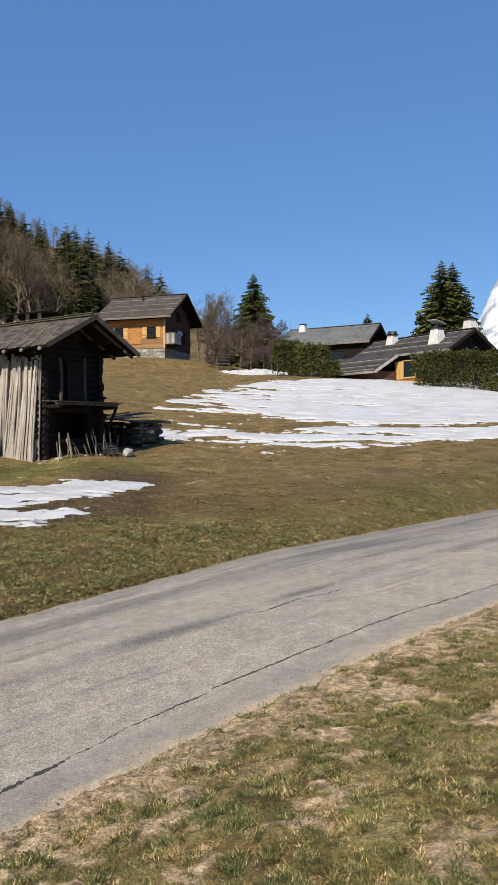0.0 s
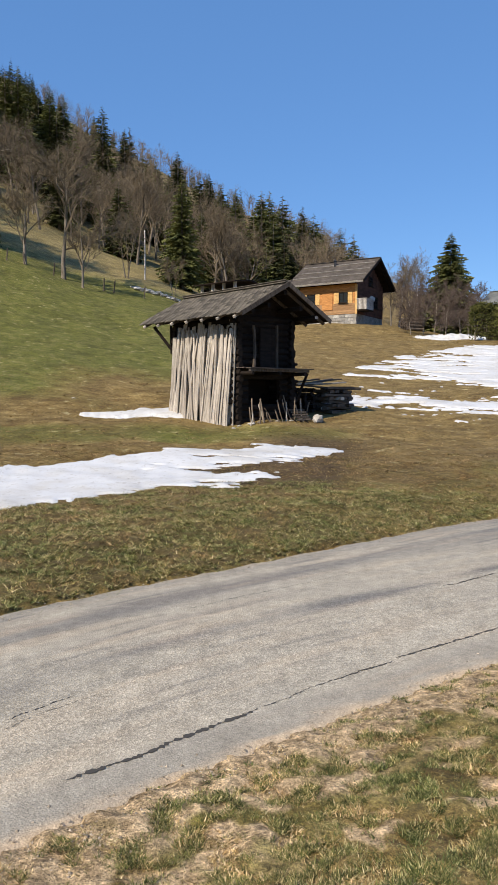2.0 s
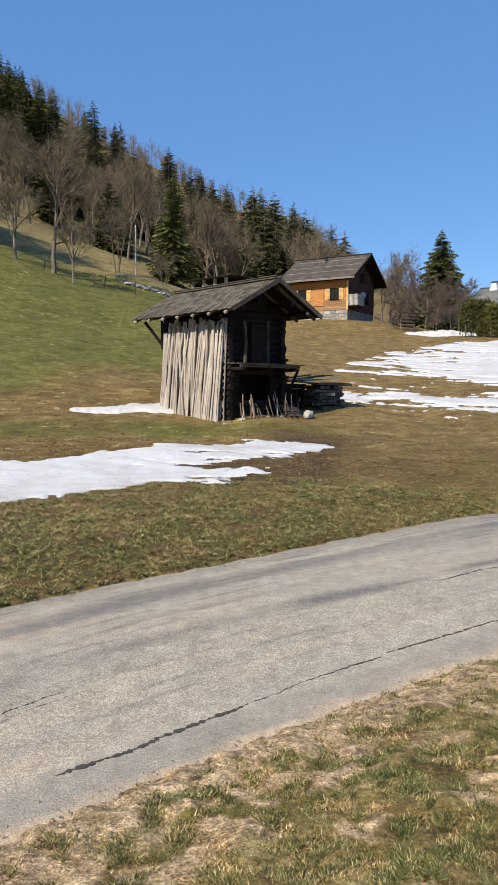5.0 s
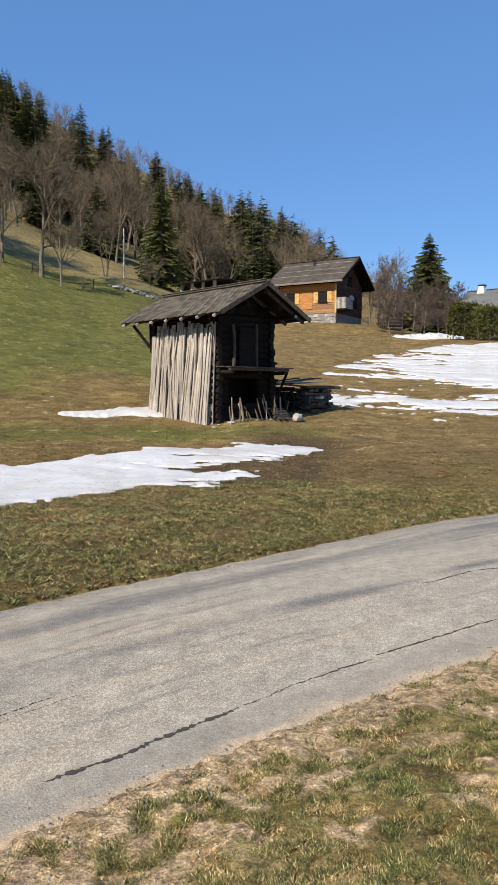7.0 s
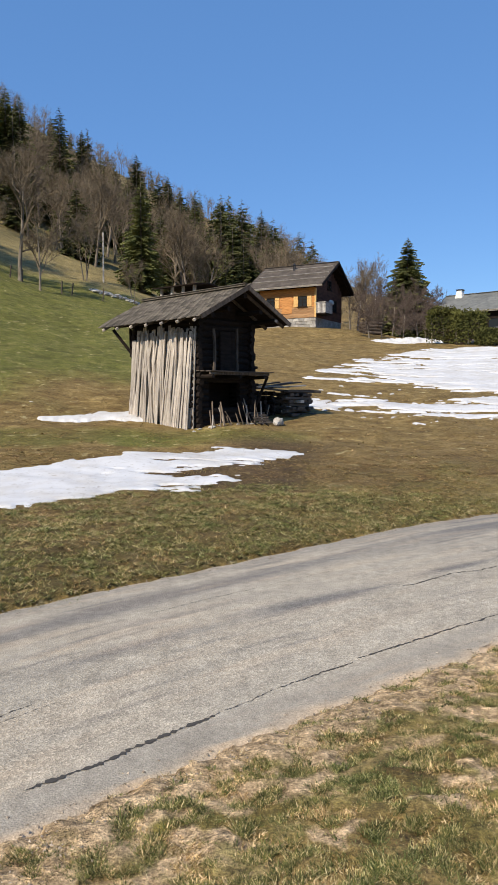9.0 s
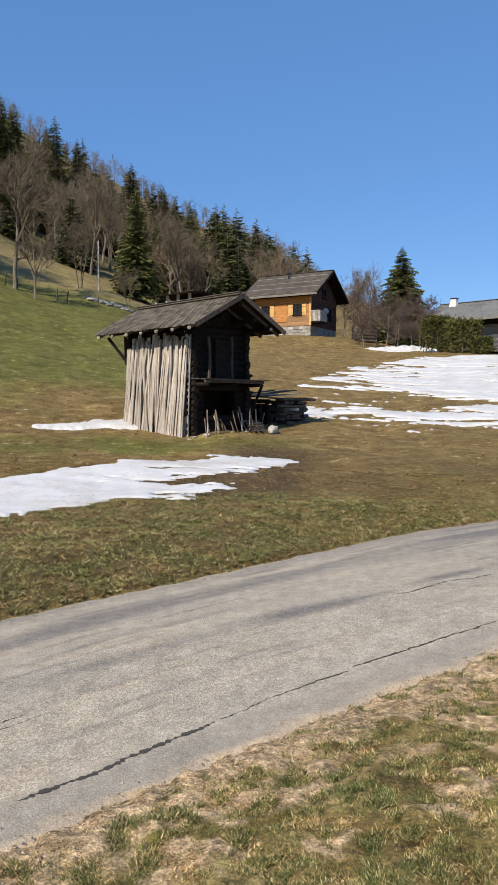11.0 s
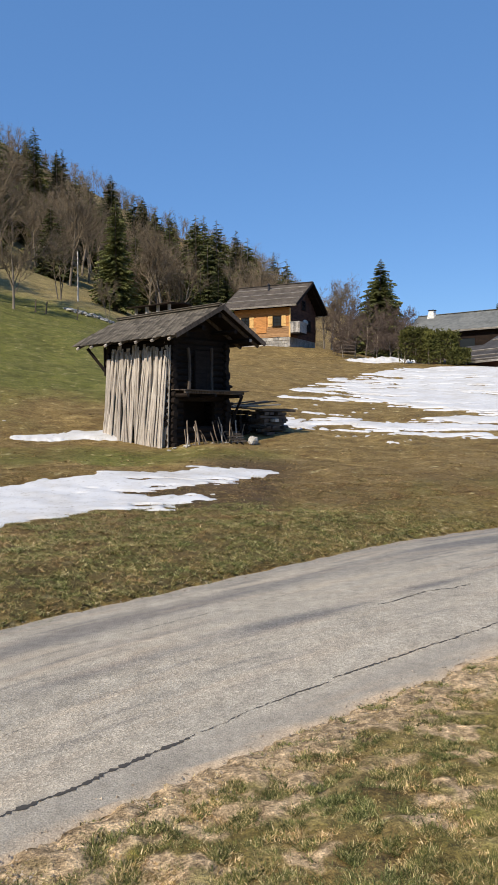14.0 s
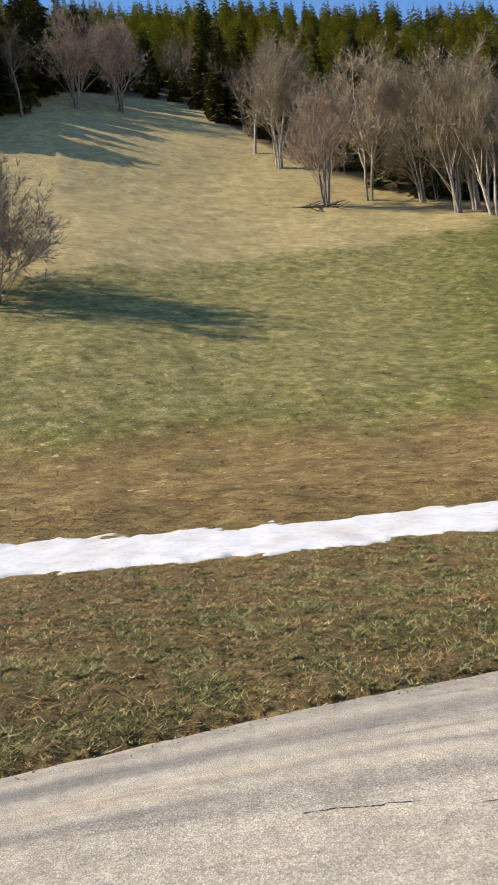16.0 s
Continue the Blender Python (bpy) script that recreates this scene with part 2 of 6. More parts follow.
def box(bm, size, m=Matrix.Identity(4), bevel=0.0):
    """A box of that size whose base centre is at m."""
    r = bmesh.ops.create_cube(bm, size=1.0, matrix=m @ Matrix.Translation((0, 0, size[2] / 2)) @ Matrix.Diagonal((*size, 1)))
    if bevel:
        edges = list({e for v in r["verts"] for e in v.link_edges})
        bmesh.ops.bevel(bm, geom=edges, offset=bevel, segments=1, affect="EDGES")
    return bm


def block(size, m=Matrix.Identity(4), bevel=0.0):
    return box(bmesh.new(), size, m, bevel)


def prism(points, depth):
    """A flat outline in x, z pushed from y = 0 to y = depth."""
    bm = bmesh.new()
    a = [bm.verts.new((x, 0, z)) for x, z in points]
    b = [bm.verts.new((x, depth, z)) for x, z in points]
    n = len(points)
    bm.faces.new(a)
    bm.faces.new(b[::-1])
    for i in range(n):
        bm.faces.new((a[i], b[i], b[(i + 1) % n], a[(i + 1) % n]))
    bmesh.ops.recalc_face_normals(bm, faces=bm.faces)
    return bm


def log(bm, a, b, r0, r1=None, sides=8):
    """A round bar from a to b."""
    a, b = Vector(a), Vector(b)
    d = b - a
    q = d.to_track_quat("Z", "Y").to_matrix().to_4x4()
    bmesh.ops.create_cone(bm, cap_ends=True, segments=sides, radius1=r0, radius2=r0 if r1 is None else r1, depth=d.length,
                          matrix=Matrix.Translation((a + b) / 2) @ q)
    return bm


# ---- the lie of the land ----
def spot(az, r):
    a = radians(az)
    return -r * math.sin(a), r * math.cos(a)


# heights of the ground by bearing (degrees, left is plus) and distance
RADII = (0, 12, 16, 22, 30, 45, 65, 95, 160, 300)
LAND = {
    -34: (0, 0.10, 0.30, 0.70, 1.5, 3.15, 5.2, 7.4, 11, 17),
    -16: (0, 0.15, 0.40, 0.85, 1.7, 3.7, 6.6, 9.2, 16, 34),
    0: (0, 0.25, 0.55, 1.0, 2.06, 4.3, 7.9, 12.6, 28.5, 72),
    10: (0, 0.25, 0.60, 1.05, 2.4, 5.6, 11, 19.5, 40.5, 96),
    20: (0, 0.28, 0.60, 1.1, 2.7, 6.6, 13.7, 25.6, 54.5, 124),
    35: (0, 0.30, 0.65, 1.3, 3.5, 8.6, 18.3, 32.8, 68, 156),
    50: (0, 0.32, 0.75, 1.6, 4.5, 10.6, 21.2, 39.3, 79, 173),
    65: (0, 0.35, 0.80, 1.9, 5.6, 12.3, 24.3, 45.2, 85, 176),
    85: (0, 0.35, 0.80, 1.9, 5.6, 12.3, 24.3, 45.2, 85, 176),
    130: (0, 0.1, 0.2, 0.3, 0.5, 0.8, 1.0, 2.0, 4.0, 8.0),
    230: (0, 0.1, 0.1, 0.1, 0.1, 0.1, 0.1, 0.1, 0.1, 0.1),
    326: (0, 0.10, 0.30, 0.70, 1.5, 3.15, 5.2, 7.4, 11, 17),
}
AZ = np.array(list(LAND), float)
TAB = np.array(list(LAND.values()))
RAD = np.array(RADII, float)


def hermite(x, xs, ys):
    """Smooth interpolation with no overshoot to speak of; ys may have rows."""
    x = np.clip(x, xs[0], xs[-1])
    i = np.clip(np.searchsorted(xs, x) - 1, 0, len(xs) - 2)
    h = xs[i + 1] - xs[i]
    d = np.diff(ys, axis=-1) / np.diff(xs)
    m = np.concatenate([d[..., :1], np.where(d[..., :-1] * d[..., 1:] > 0, 2 * d[..., :-1] * d[..., 1:] / (d[..., :-1] + d[..., 1:] + 1e-12), 0), d[..., -1:]], -1)
    t = (x - xs[i]) / h
    return ((2 * t**3 - 3 * t**2 + 1) * ys[..., i] + (t**3 - 2 * t**2 + t) * h * m[..., i] + (3 * t**2 - 2 * t**3) * ys[..., i + 1]
            + (t**3 - t**2) * h * m[..., i + 1])


def smooth(lo, hi, x):
    t = np.clip((x - lo) / (hi - lo), 0, 1)
    return t * t * (3 - 2 * t)


# edges of the lane, in plan
FAR_EDGE = ((-9.5, -9.0), (-6.6, -3.0), (-4.68, 1.35), (-4.42, 2.07), (-4.20, 2.72), (-3.88, 3.60), (-3.37, 4.68), (-2.25, 6.16), (-0.10, 8.12), (1.33, 9.38), (3.0, 10.80), (5.3, 12.2), (9.6, 14.9), (18.0, 19.5), (45.0, 30.0))
NEAR_EDGE = ((-6.6, -9.0), (-4.4, -3.0), (-2.9, 0.7), (-2.2, 1.7), (-1.05, 2.92), (0.0, 3.82), (1.17, 4.70), (2.40, 5.58), (4.38, 6.85), (10.5, 10.2), (19.5, 15.0), (46.0, 25.5))


def curve_points(pts, step=0.12):
    p = np.array(pts, float)
    s = np.concatenate([[0], np.cumsum(np.hypot(*np.diff(p, axis=0).T))])
    n = int(s[-1] / step)
    k = np.linspace(0, s[-1], n)
    return np.stack([hermite(k, s, p[:, 0]), hermite(k, s, p[:, 1])], 1)


FAR_LINE, NEAR_LINE = curve_points(FAR_EDGE, 0.25), curve_points(NEAR_EDGE, 0.25)


def beyond(x, y, line):
    """Signed distance to a lane edge, plus on the far side."""
    x, y = np.atleast_1d(x).ravel(), np.atleast_1d(y).ravel()
    out = np.empty(len(x))
    tang = np.gradient(line, axis=0)
    for a in range(0, len(x), 4000):
        dx, dy = x[a:a + 4000, None] - line[None, :, 0], y[a:a + 4000, None] - line[None, :, 1]
        k = np.argmin(dx**2 + dy**2, 1)
        i = np.arange(len(k))
        sign = np.sign(tang[k, 0] * dy[i, k] - tang[k, 1] * dx[i, k])
        out[a:a + 4000] = sign * np.sqrt(dx[i, k]**2 + dy[i, k]**2)
    return out


def waves(x, y, size, seed):
    """A cheap rolling unevenness, about -1 to 1."""
    g = np.random.RandomState(seed)
    out = np.zeros_like(x)
    for k in range(7):
        a, ph, f = g.uniform(0, 6.283), g.uniform(0, 6.283), g.uniform(0.6, 1.7) * 6.283 / size
        out += np.sin((x * np.cos(a) + y * np.sin(a)) * f + ph + 1.3 * np.sin((x * np.sin(a) - y * np.cos(a)) * f * 0.7 + ph * 2))
    return out / 3.2


def land(x, y):
    x, y = np.atleast_1d(np.asarray(x, float)).ravel(), np.atleast_1d(np.asarray(y, float)).ravel()
    r = np.hypot(x, y)
    az = np.degrees(np.arctan2(-x, y))
    az = np.where(az < -34, az + 360, az)
    rows = hermite(np.minimum(r, 300), RAD, TAB)
    i = np.clip(np.searchsorted(AZ, az) - 1, 0, len(AZ) - 2)
    t = (az - AZ[i]) / (AZ[i + 1] - AZ[i])
    t = t * t * (3 - 2 * t) * 0.35 + t * 0.65
    j = np.arange(len(x))
    z = rows[i, j] * (1 - t) + rows[i + 1, j] * t

    z = z + 0.05 * waves(x, y, 5, 3) * smooth(9, 16, r) + 0.35 * waves(x, y, 26, 4) * smooth(28, 60, r) + 0.012 * waves(x, y, 0.9, 5)
    near = r < 60
    if near.any():
        f, n = beyond(x[near], y[near], FAR_LINE), beyond(x[near], y[near], NEAR_LINE)
        zz = z[near]
        lane = np.maximum(f, -n)
        side = np.where(n < 0, 0.05 + 0.26 * smooth(0.0, 3.2, -n) + 0.015 * waves(x[near], y[near], 0.7, 8), np.maximum(zz, 0) + 0.03)
        k = smooth(-0.10, 0.22, lane)
        k2 = smooth(0.0, 1.5, lane)
        zz = -0.022 * (1 - k) + k * (0.02 + side * (0.25 + 0.75 * k2))
        z[near] = zz
    return z


def ground(x, y):
    return float(land(x, y)[0])

# ---- ground ----
def sheet(name, xs, ys, zs, mat, smooth_shade=True):
    """A grid of points, rows by columns, as a mesh."""
    h, w = xs.shape
    me = bpy.data.meshes.new(name)
    i = np.arange(h * w).reshape(h, w)
    quads = np.stack([i[:-1, :-1], i[:-1, 1:], i[1:, 1:], i[1:, :-1]], -1).reshape(-1, 4)
    me.from_pydata(np.stack([xs.ravel(), ys.ravel(), zs.ravel()], 1).tolist(), [], quads.tolist())
    me.materials.append(mat)
    if smooth_shade:
        me.polygons.foreach_set("use_smooth", [True] * len(me.polygons))
    return me


def give(me, name, values):
    a = me.attributes.new(name, "FLOAT", "POINT")
    a.data.foreach_set("value", np.asarray(values, np.float32).ravel())


g_az = np.concatenate([np.arange(-40, 82, 0.36), np.arange(82, 321, 4.0)])
g_az = np.radians(np.concatenate([g_az, [320.0]]))
g_r = np.concatenate([[0.0], np.geomspace(0.4, 2.6, 40), np.arange(2.66, 16, 0.055), np.geomspace(16, 2600, 250)])
GA, GR = np.meshgrid(g_az, g_r)
gx, gy = -GR * np.sin(GA), GR * np.cos(GA)
gz = land(gx, gy)
# the sheet's own finer unevenness close by
gz = gz + 0.012 * waves(gx.ravel(), gy.ravel(), 0.35, 12) * smooth(14, 8, GR.ravel())
me = sheet("ground", gx, gy, gz.reshape(gx.shape)[:, ::1], M_GROUND)
fx, fy, fr = gx.ravel(), gy.ravel(), GR.ravel()
f_az = np.degrees(GA.ravel())
f_el = np.degrees(np.arctan2(gz - EYE_Z, fr))
near_d = beyond(fx, fy, NEAR_LINE)
far_d = beyond(fx, fy, FAR_LINE)
up = smooth(0.9, 4.0, gz + 0.6 * waves(fx, fy, 12, 21)) * smooth(0.0, 8.0, f_az - 1 + 3 * waves(fx, fy, 15, 22))
strip = 0.62 * smooth(17.0, 18.4, fr + 0.4 * waves(fx, fy, 3, 35)) * smooth(22.0, 20.6, fr) * smooth(-10, -5, f_az) * smooth(40, 14, f_az)
bank = smooth(4.2, 1.4, far_d + 0.8 * waves(fx, fy, 3, 23)) * (far_d > 0)
verge = (near_d < 0) * (0.40 + 0.30 * waves(fx, fy, 1.1, 24) * 0.6)
green_v = np.clip(np.maximum.reduce([up, strip, (0.50 - 0.16 * smooth(22, 34, f_az)) * bank, verge]) + 0.14 * waves(fx, fy, 4, 25) * smooth(8, 14, fr), 0, 1)
WOOD_EDGE = ((-12, 92), (-2, 88), (4, 82), (8, 88), (19, 84), (24, 74), (30, 75), (38, 80), (46, 90), (50, 104), (56, 135), (62, 130), (84, 118))
ea, er = np.array(WOOD_EDGE, float).T
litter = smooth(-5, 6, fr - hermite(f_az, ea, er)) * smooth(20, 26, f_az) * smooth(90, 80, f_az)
dry = (1 - litter) * smooth(12.8, 14.8, f_el + 0.5 * waves(fx, fy, 9, 26)) * smooth(20, 34, f_az)
wood_floor = smooth(62, 74, fr) * smooth(2, 6, f_az) * smooth(27, 20, f_az) * 0.9
straw_v = np.clip(np.maximum(dry, wood_floor * 0.75) + 0.12 * smooth(0.35, 0.0, np.abs(far_d - 0.1)), 0, 1)
straw_v = np.maximum(straw_v, 0.40 * up * smooth(22, 44, f_az))
straw_v = np.maximum(straw_v, np.clip(0.26 + 0.26 * waves(fx, fy, 0.8, 28), 0, 1) * (near_d < 0))
soil_v = smooth(0.95, 0.08, -near_d + 0.22 * waves(fx, fy, 0.9, 27) + 0.16 * waves(fx, fy, 0.3, 29)) * (near_d < 0.3)
bare = smooth(0.35, 0.85, waves(fx, fy, 0.75, 31) + 0.35 * waves(fx, fy, 0.25, 32)) * (near_d < -0.3) * 0.8
soil_v = np.maximum(soil_v, bare)
wet_shade_v = smooth(-13, -5, f_az) * smooth(5, -4, f_az) * smooth(13.5, 16, fr) * smooth(21, 17.5, fr) * 0.75
melt = 0.85 * smooth(-10, -5, f_az) * smooth(8, 4, f_az) * smooth(11.6, 12.8, fr) * smooth(18, 15.5, fr)
# last term: shade between the bank's grass clumps, painted as darker ground
wet_shade_v = np.maximum.reduce([wet_shade_v, melt, litter, wood_floor * 0.42, (0.54 - 0.22 * smooth(0, -16, f_az)) * smooth(7, 4, far_d) * (far_d > 0.0)])
green_v = green_v * (1 - litter)
give(me, "green", green_v)
give(me, "straw", straw_v)
give(me, "soil", soil_v)
give(me, "wet_shade", wet_shade_v)
tagged(new("ground", me), "alpine meadow of green and brown spring grass rising to a wooded slope", "ground", kind="structure")

# ---- lane ----
lane_n = 420
la = curve_points(FAR_EDGE, 0.01)
lb = curve_points(NEAR_EDGE, 0.01)
la = la[np.linspace(0, len(la) - 1, lane_n).astype(int)]
lb = lb[np.linspace(0, len(lb) - 1, lane_n).astype(int)]
ac = np.linspace(0, 1, 84)[None, :]
rx = la[:, :1] * (1 - ac) + lb[:, :1] * ac
ry = la[:, 1:] * (1 - ac) + lb[:, 1:] * ac
edge_wob = 0.05 * waves(rx.ravel(), ry.ravel(), 0.6, 41).reshape(rx.shape) * np.where((ac < 0.02) | (ac > 0.98), 1, 0)
ry = ry + edge_wob
rz = 0.035 * np.sin(np.pi * ac) + 0.004 * waves(rx.ravel(), ry.ravel(), 1.2, 42).reshape(rx.shape) - 0.03 * ((ac < 0.005) | (ac > 0.995))
me = sheet("road", rx, ry, rz, M_ROAD)
acf = np.broadcast_to(ac, rx.shape).ravel()
arc = np.repeat(np.cumsum(np.concatenate([[0], np.hypot(*np.diff(la + lb, axis=0).T) / 2])), ac.size)
along = waves(arc * 0.16, acf * 3.5, 1.0, 43)
streak = waves(arc * 0.22, acf * 8, 1.0, 45) + 0.6 * waves(arc * 0.5, acf * 18, 1.0, 46)
thin = waves(arc * 0.35 + 3 * acf, acf * 34, 1.0, 47)
patchy = waves(arc * 0.55, acf * 5, 1.0, 48)
# far wheel track of bare tar, a patchy second one, and a smooth newer strip along the near edge
dark = smooth(0.085, 0.02, np.abs(acf - 0.19 - 0.018 * along)) * (0.66 + 0.25 * along)
dark += smooth(0.12, 0.06, acf + 0.01 * streak) * 0.30
dark += smooth(0.065, 0.0, np.abs(acf - 0.50 - 0.02 * along)) * (0.46 + 0.35 * patchy)
dark += 0.34 * smooth(0.46, 0.34, acf + 0.03 * patchy) * smooth(0.5, 5.0, rx.ravel()) * (0.8 + 0.3 * along)
dark += smooth(0.03, 0.0, np.abs(acf - 0.36 - 0.02 * patchy)) * (0.25 + 0.25 * along)
dark += smooth(0.875, 0.905, acf + 0.012 * along) * 0.26
dark += 0.50 * smooth(0.55, 0.95, thin) * smooth(-0.3, 0.5, along) * smooth(0.85, 0.7, acf) + 0.16 * np.maximum(0, streak - 0.1) * smooth(0.95, 0.7, acf)
dust = 0.20 * np.maximum(0, -streak - 0.2) + smooth(0.955, 1.0, acf + 0.015 * along + 0.01 * waves(rx.ravel(), ry.ravel(), 0.4, 49)) * 0.95 + smooth(0.03, 0.0, acf) * 0.35 + 0.10 * smooth(0.1, 0.9, along)
coarse = 0.25 + 0.75 * smooth(0.30, 0.56, acf + 0.05 * patchy) * smooth(0.905, 0.86, acf + 0.012 * along)
give(me, "dark", np.clip(dark, 0, 0.9))
give(me, "dust", np.clip(dust, 0, 1))
give(me, "coarse", np.clip(coarse, 0, 1))
road = tagged(new("road", me), "narrow worn grey asphalt lane with cracks and dusty edges", "road", kind="structure")


def crack(pts, width, seed):
    """A ragged tar-dark crack in the lane along points of the plan."""
    g = np.random.RandomState(seed)
    line = curve_points(pts, 0.016)
    tang = np.gradient(line, axis=0)
    tang /= np.hypot(*tang.T)[:, None] + 1e-9
    off, last, bm = 0.0, None, bmesh.new()
    inside = beyond(line[:, 0], line[:, 1], NEAR_LINE)
    across = inside / (inside - beyond(line[:, 0], line[:, 1], FAR_LINE))
    height = 0.035 * np.sin(np.pi * across) + 0.004 * waves(line[:, 0], line[:, 1], 1.2, 42) + 0.004
    for k, ((x, y), (tx, ty)) in enumerate(zip(line, tang)):
        off = off * 0.96 + g.normal(0, 0.004)
        w = 0.8 * width * (0.05 + 0.95 * g.rand() ** 1.4) * min(1, (k + 1) / 6, (len(line) - k) / 6)
        pair = [bm.verts.new((x - ty * (off + s * w), y + tx * (off + s * w), height[k])) for s in (-1, 1)]
        if last:
            bm.faces.new((last[0], last[1], pair[1], pair[0]))
        last = pair
    bmesh.ops.recalc_face_normals(bm, faces=bm.faces)
    part("crack", bm, M_CRACK, road, "dark tar-filled crack in the asphalt")


# ---- snow ----
def snow(name, label, az, r, step, depth, inside, group="melting snow patches", edge=0.10):
    """A melting sheet between two bearings and two distances; inside(az, r, x, y) is plus on the snow."""
    ka = np.radians(np.linspace(az[0], az[1], int(radians(az[1] - az[0]) * (r[0] + r[1]) / 2 / step)))
    kr = np.arange(r[0], r[1], step)
    A, R = np.meshgrid(ka, kr)
    x, y = -R * np.sin(A), R * np.cos(A)
    f = inside(np.degrees(A).ravel(), R.ravel(), x.ravel(), y.ravel())
    f = f + 0.30 * waves(x.ravel(), y.ravel(), 1.6, 51) * 0.5 + 0.10 * waves(x.ravel(), y.ravel(), 0.5, 52)
    h = np.where(f > 0, depth * (1 - np.exp(-f / edge)) + 0.012, np.maximum(f * 0.6, -0.12))
    h = h + (f > 0) * depth * 0.10 * waves(x.ravel(), y.ravel(), 1.1, 53)
    z = land(x, y) + h
    keep = (f > -0.35).reshape(x.shape)
    i = np.arange(x.size).reshape(x.shape)
    q = np.stack([i[:-1, :-1], i[:-1, 1:], i[1:, 1:], i[1:, :-1]], -1)
    ok = keep[:-1, :-1] | keep[1:, 1:]
    q = q[ok]
    used = np.unique(q)
    back = np.full(x.size, -1)
    back[used] = np.arange(len(used))
    v = np.stack([x.ravel(), y.ravel(), z], 1)[used]
    ob = new(name, mesh_of(name, v.tolist(), back[q].tolist(), M_SNOW, True))
    return tagged(ob, label, "snow", group)


def between(az, r, low, high):
    """How far inside two edges, each a curve of distance over bearing."""
    la_, lo_ = np.array(low, float).T
    ha_, hi_ = np.array(high, float).T
    return np.minimum(r - hermite(az, la_, lo_), hermite(az, ha_, hi_) - r)


def fingers(az, r, long, deep, seed):
    """Streaks lying across the line of sight, as melting snow leaves them in furrows."""
    return waves(np.radians(az) * r / long, r / deep, 1.0, seed)


def snow_strip(az, r, x, y):
    f = between(az, r, STRIP_LOW, STRIP_HIGH)
    tail = smooth(14, 2, az) * smooth(17.4, 14.6, r)
    h = 0.55 * fingers(az, r, 5.0, 1.2, 61) + 0.45 * fingers(az, r, 1.7, 0.42, 62) + 0.22 * fingers(az, r, 0.6, 0.16, 68)
    hole = between(az, r, HOLE_LOW, HOLE_HIGH) + 0.30 * h
    f = np.minimum(f, 0.9) + (0.08 + 0.30 * smooth(16, 8, az)) * h * smooth(0.9, 0.1, f)
    f = np.minimum(f, -0.9 * hole + 0.02)
    return f - tail * np.maximum(0, h - 0.12) * 2.6 - smooth(-6.0, -8.2, az) * 1.2


def snow_field(az, r, x, y):
    f = np.minimum(between(az, r, FIELD_LOW, FIELD_HIGH) * 0.4, 0.8)
    h = 0.6 * fingers(az, r, 16.0, 4.0, 63) + 0.40 * fingers(az, r, 6.0, 1.6, 64) + 0.30 * fingers(az, r, 2.2, 0.75, 65) + 0.22 * fingers(az, r, 0.9, 0.34, 67)
    low = smooth(42, 28, r)
    upper = smooth(30.5, 33.5, r)
    left = smooth(-20, -9, az) * upper + 0.50 * smooth(-18, -7, az) * (1 - upper)
    furrow = smooth(2.4, 0, np.abs(r - 32.6 - 0.9 * fingers(az, r, 14.0, 9.0, 66))) * smooth(-44, -36, az)
    f = np.minimum(f, 0.5)
    bare = -0.16 + 0.92 * left + 0.25 * low
    f = np.minimum(f, f - (0.85 + 0.6 * left + 0.2 * low) * (h + bare))
    return f - 1.35 * furrow * smooth(-0.75, 0.05, h)


HOLE_LOW = ((-9, 12.0), (-3, 12.8), (-1.5, 13.45), (1.6, 13.5), (5.6, 14.05), (7, 15.0))
HOLE_HIGH = ((-9, 15.8), (-4.6, 15.6), (-1.5, 14.9), (1.6, 14.55), (5.6, 14.10), (7, 13.0))
STRIP_LOW = ((-7, 17.0), (-4.0, 15.4), (-1.7, 13.3), (2.4, 12.35), (6.6, 12.3), (12.3, 11.5), (18.9, 11.0), (35, 10.9), (54, 10.3), (72, 10.9), (84, 11.5))
STRIP_HIGH = ((-7, 17.3), (1.8, 17.0), (10.5, 15.6), (18.8, 14.45), (35, 13.35), (54, 12.85), (72, 13.8), (84, 14.0))
FIELD_LOW = ((-42, 29.5), (-33, 28.6), (-21, 25.4), (-7.5, 25.6), (-4.5, 27))
FIELD_HIGH = ((-42, 60), (-33, 60), (-19.3, 56.4), (-12, 49.5), (-9, 43), (-6.5, 36), (-4.5, 27.5))
snow("snow_patch", "long strip of melting snow lying on brown grass", (-9.5, 84), (9.5, 18.2), 0.075, 0.022, snow_strip)
snow("snow_patch", "wide field of old snow breaking into streaks on the meadow", (-42, -4), (24.5, 61), 0.115, 0.05, snow_field)
snow("snow_patch", "small snow patch beside the old granary", (5.2, 14), (22.2, 25.4), 0.08, 0.10,
     lambda az, r, x, y: between(az, r, ((5, 22.9), (14, 23.1)), ((5, 24.7), (9, 24.2), (13.6, 23.2), (14, 22.5))))
snow("snow_patch", "last scrap of snow on the brown grass", (-17.0, -14.2), (22.4, 24.8), 0.06, 0.04,
     lambda az, r, x, y: 0.10 - np.hypot((az + 15.6) * 0.13, (r - 23.6) * 0.5) - 0.10 * np.abs(fingers(az, r, 0.5, 0.2, 69)))
snow("snow_bank", "bank of shovelled snow under bare trees", (-17.2, -11.6), (61, 66), 0.12, 0.6,
     lambda az, r, x, y: 1.1 - np.hypot((az + 14.6) * 0.42, (r - 63.5) * 0.6), "melting snow patches", 0.9)

# ---- trees ----


